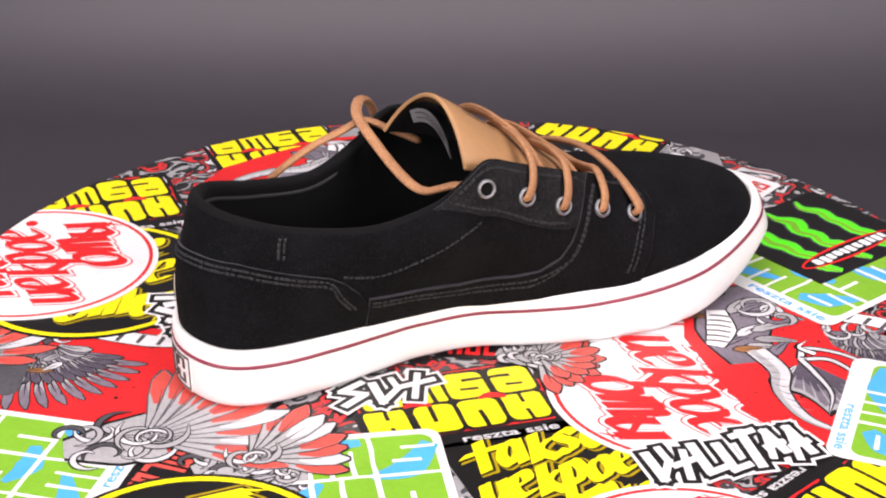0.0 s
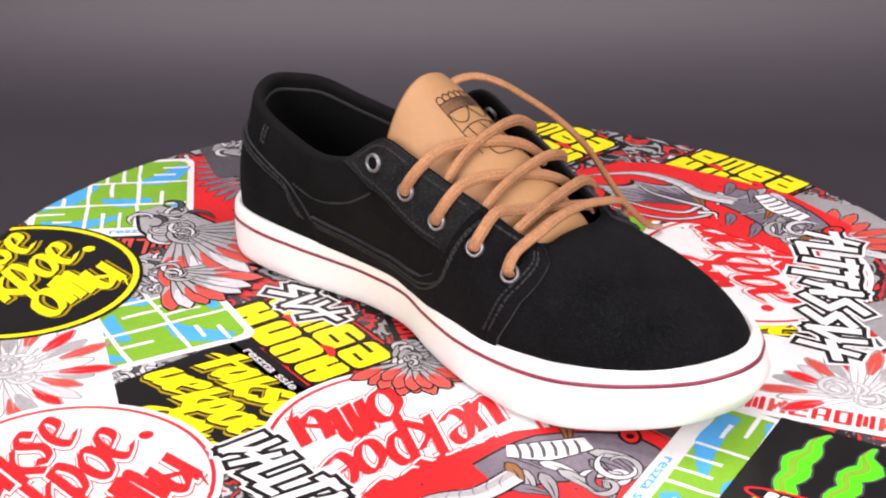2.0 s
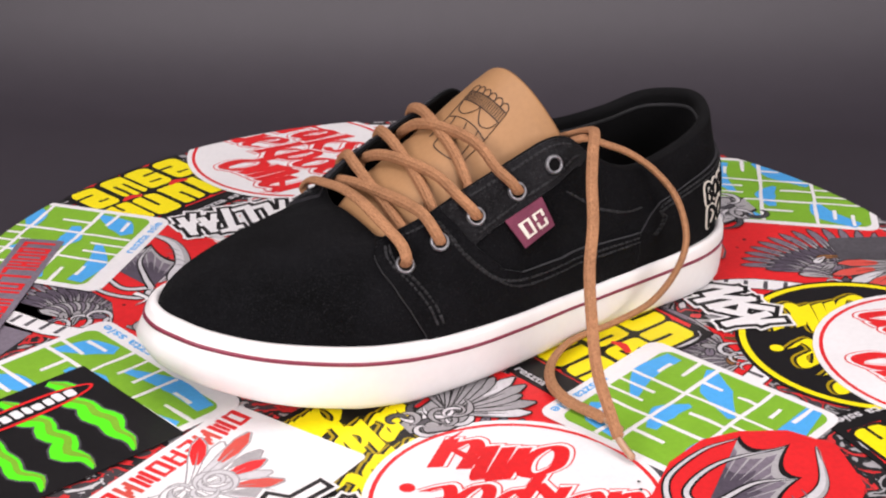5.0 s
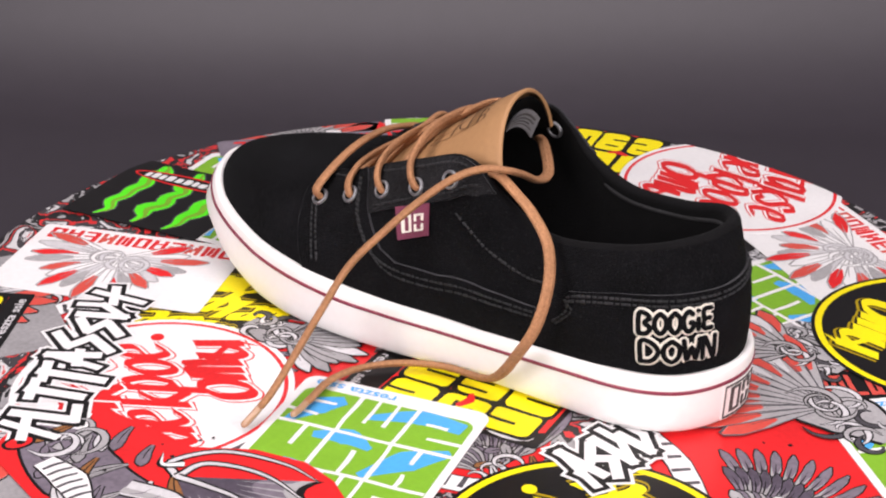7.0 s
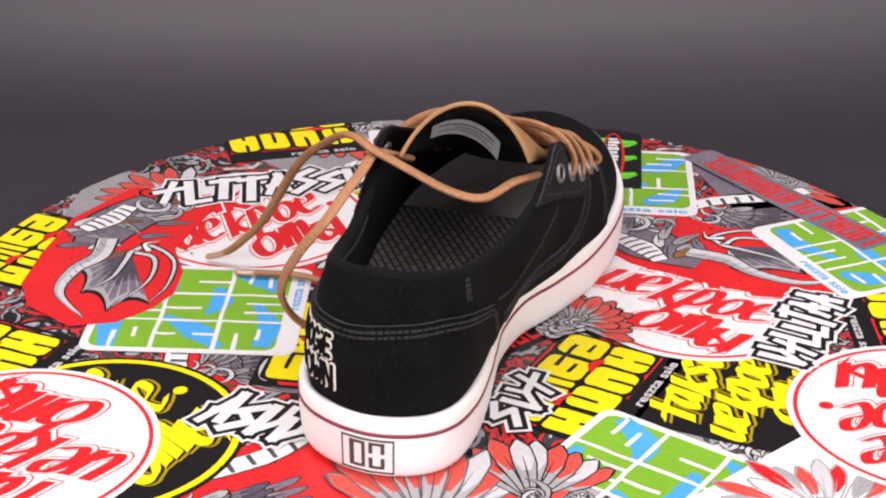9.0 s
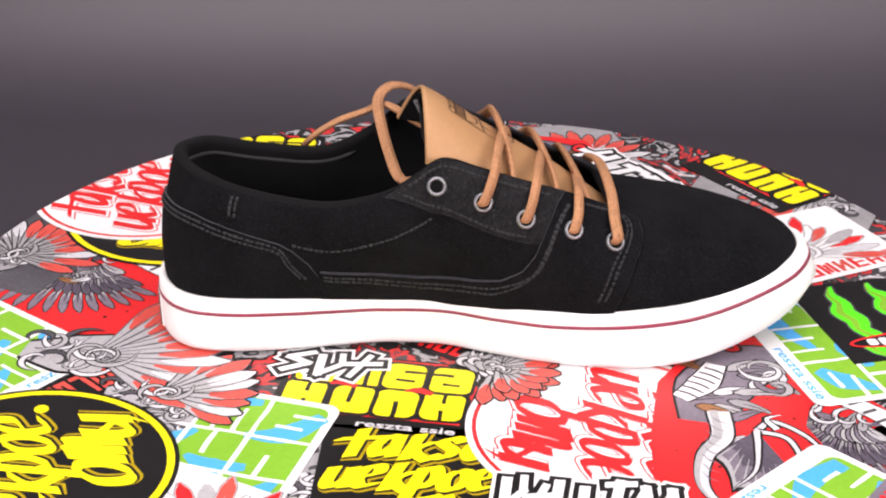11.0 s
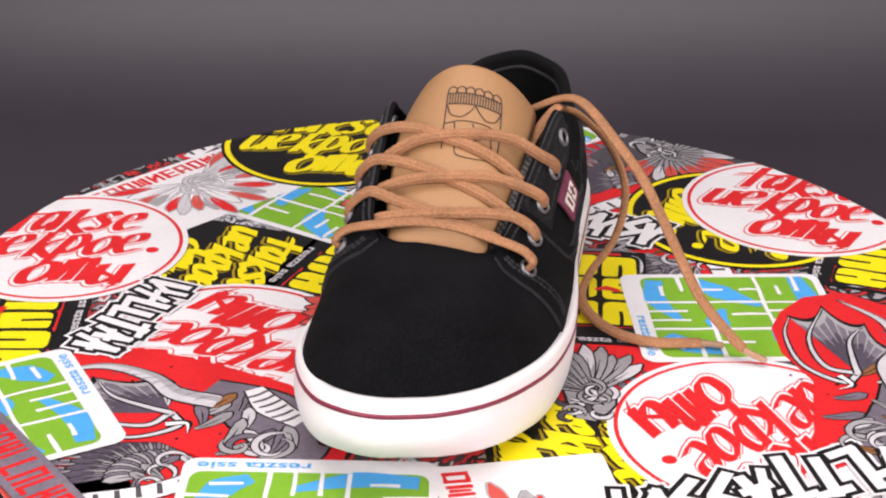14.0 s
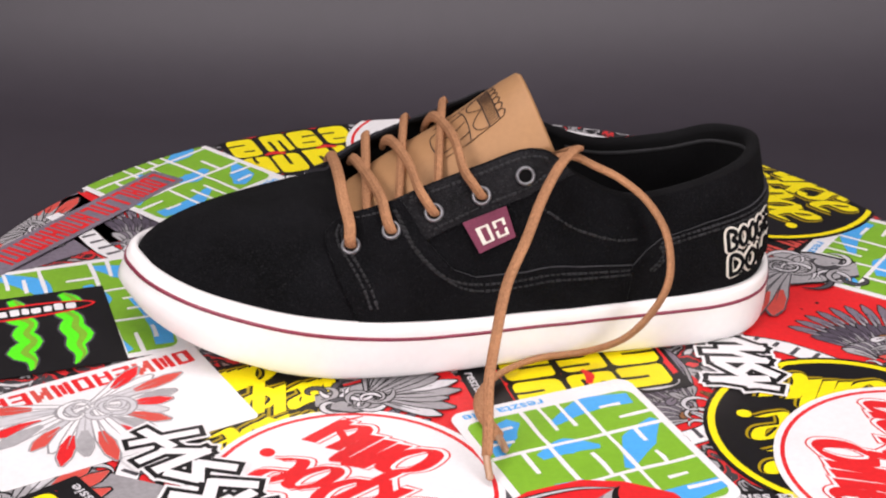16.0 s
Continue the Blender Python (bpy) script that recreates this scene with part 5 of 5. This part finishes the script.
def eagle_wing(centre, angle, level, seed, w=120, h=88, flip=1):
    """Red sticker with a spread grey wing, dark plumage and a pale banner."""
    rng = random.Random(seed)
    st = Sticker(centre, angle, level, "red sticker with a dark grey eagle wing print")
    st.slab(round_rect(w, h, 4), "red")
    # long flight feathers first, the short coverts over them
    for row in (2, 1, 0):
        for i in range(13):
            a = radians(-124 + 8.6 * i)
            r0 = 4 + row * 10
            p = (-w * 0.24 * flip + r0 * math.cos(a) * flip, h * 0.24 + r0 * math.sin(a))
            feather(st, p, a if flip > 0 else math.pi - a, (17, 25, 42 - 1.1 * i)[row], (5.4, 4.8, 4.6)[row], ("black", ("mid", "plum", "grey")[(row + i % 2) % 3]), 3 - row, (None, "plum2", "plum")[row], "feather", 0.28 * flip)
    for k in range(11):
        p = (w * rng.uniform(-0.48, -0.16) * flip, h * rng.uniform(-0.1, 0.45))
        feather(st, p, rng.uniform(0, 6.28), rng.uniform(9, 16), 4.4, ("black", ("grey", "brown", "dark", "plum", "pale")[k % 5]), 4, None, "plume")
    for k in range(3):
        scroll(st, (-w * (0.20 + 0.06 * k) * flip, h * (0.30 - 0.10 * k)), 9, 1.0 + k, 280 * flip, 4, "pale", 4.0)
    pts = [(-w * 0.47 * flip, h * 0.30), (-w * 0.2 * flip, h * 0.40), (w * 0.12 * flip, h * 0.36), (w * 0.34 * flip, h * 0.42)]
    st.strip(pts, [11, 12.5, 12.5, 11], "black", 4, "banner")
    st.strip(pts, [9.4, 11, 11, 9.4], "white", 4, "banner")
    for k in range(9):
        x = -w * 0.42 + 0.083 * k * w
        st.strip([(x * flip, h * 0.34 - 1.5), ((x + 1.0) * flip, h * 0.37 + 4.5)], [2.2, 2.6], "dark", 4, "small_print")
    for k in range(9):
        st.face(oval(rng.uniform(0.5, 1.3), rng.uniform(0.5, 1.3), 7, rng.uniform(-0.4, 0.4) * w, rng.uniform(-0.35, 0.35) * h), "black", 1, "speck", 1)
    return st.done()


# the lowest layer first
eagle_wing((-185, 40), -40, 0, 3, 128, 92, 1)
eagle_wing((60, 100), 20, 0, 5, 110, 90, -1)
eagle_wing((170, -140), -60, 0, 6, 110, 70, 1)
eagle_wing((-60, 105), 20, 0, 7, 90, 70, 1)
eagle_wing((215, 130), 60, 0, 8, 100, 80, 1)
eagle_wing((-205, -165), 150, 0, 9, 110, 60, 1)
fan((212, 150), 150, 1, 56, 200, 15, 50, 9, ("black", "mid"), "salmon", "grey", 110, 90)
fan((-235, 100), 60, 1, 57, 200, 15, 46, 8, ("black", "grey"), "salmon", "dark", 100, 80)
fan((90, 215), 100, 1, 58, 190, 13, 44, 8, ("black", "pale"), "salmon", "grey", 90, 70)
fan((230, -150), -60, 0, 59, 200, 13, 44, 8, ("black", "mid"), "salmon", "plum", 110, 90)
fan((0, 200), 80, 1, 60, 190, 13, 40, 8, ("black", "plum"), "red", "dark", 90, 60)
fan((-78, -172), -60, 0, 61, 190, 13, 40, 8, ("black", "pale"), "salmon", "grey", 90, 70)
eagle_wing((96, -182), 30, 0, 16, 80, 60, 1)
yellow_blocks((-50, -72), -14, 1, 96, 66)
yellow_blocks((-38, 54), 96, 1, 72, 106)
yellow_blocks((8, 246), -8, 1)
yellow_blocks((-116, 216), -8, 2, 88, 78)
yellow_blocks((62, -227), -167, 1, 88, 80)
yellow_blocks((206, 171), -60, 2, 86, 74)
square_yellow((-38, -142), -8, 1)
square_yellow((110, 70), 12, 1, 80, 84)
letter_strip((-170, -40), -140, 1, 32, 130, 26, "black", "salmon", "black sticker with red bars")
letter_strip((8, -42), -35, 1, 33, 84, 24, "black", "red", "black sticker with red bars")
white_plume((-122, -186), 146, 3, 41, 136, 80, -1)
white_plume((184, 66), 21, 3, 42, 122, 78, 1)
fan((50, 66), 200, 2, 51, 120, 12, 40, 7, ("black", "grey"), None)
fan((18, -56), -20, 3, 52, 190, 13, 32, 8)
fan((-138, -62), 15, 3, 53, 130, 11, 44, 10)
fan((-150, -75), 120, 2, 54, 160, 9, 30, 8)
round_yellow((-207, -127), 95, 4)
round_yellow((-153, 134), -20, 2)
green_blocks((-251, -23), 47, 2)
green_blocks((-130, -118), -21, 2)
green_blocks((144, -200), -141, 4)
round_red((55, -111), -107, 2)
round_red((-34, -232), 101, 4)
round_red((80, 147), -42, 2)
round_red((-175, 167), 80, 4)
green_blocks((-30, 135), 13, 3)
dragon_wing((-14, 196), 248.5, 4, 10)
fan((18, -56), -20, 4, 55, 150, 9, 26, 8)
dragon_wing((110, -148), 318, 3, 15)
green_blocks((193, -36), -80, 4, 112, 96)
claw((224, -14), -171, 5, 81)
fan((-166, -28), 0, 3, 63, 110, 12, 62, 11, ("dark", "mid"), "salmon")
letter_strip((198, -145), 48, 5, 31, 156, 25, "plum", "red", "dark grey sticker with red bars")
jagged_mark((128, 150), -61, 4, 0, 146, 27, 9)
jagged_mark((-124, 68), -100, 4, 3, 48, 26, 4)
jagged_mark((36, -168), -10, 5, 1, 78, 22, 7)
jagged_mark((-72, -45), -12, 3, 2, 46, 20, 3)
# ---- backdrop: one dark sheet, lying under the turntable and rising behind it ----
def sweep_sheet():
    prof = [(-3.0, -0.05)] + [(0.37 + 0.165 * math.sin(a), 0.115 - 0.165 * math.cos(a)) for a in np.linspace(0, math.pi / 2, 40)] + [(0.535, 2.2)]
    verts = [(x, y, z) for x in np.linspace(-2.2, 2.2, 13) for y, z in prof]
    ob = part("backdrop", (verts, grid_faces(13, len(prof))), BACKDROP)
    tagged(ob, "dark grey studio backdrop sheet", "backdrop", kind="structure")


sweep_sheet()


def motions():
    # the motor's slight unevenness, in degrees at half-second marks
    uneven = {12: 0.4, 13: 0.2, 14: -0.3, 27: -0.1, 28: -0.55, 29: -0.65, 30: -0.4, 31: 0.15, 32: 0.4}
    rows = [(0.5 * k, pose(0, 0, 0, 0, 0, 31.707 - 35.0277 * 0.5 * k + uneven.get(k, 0.0))) for k in range(33)]
    walk(turntable, rows)
    walk(shoe, [(t, m @ pose(0, 0, -0.0004)) for t, m in rows])


motions()
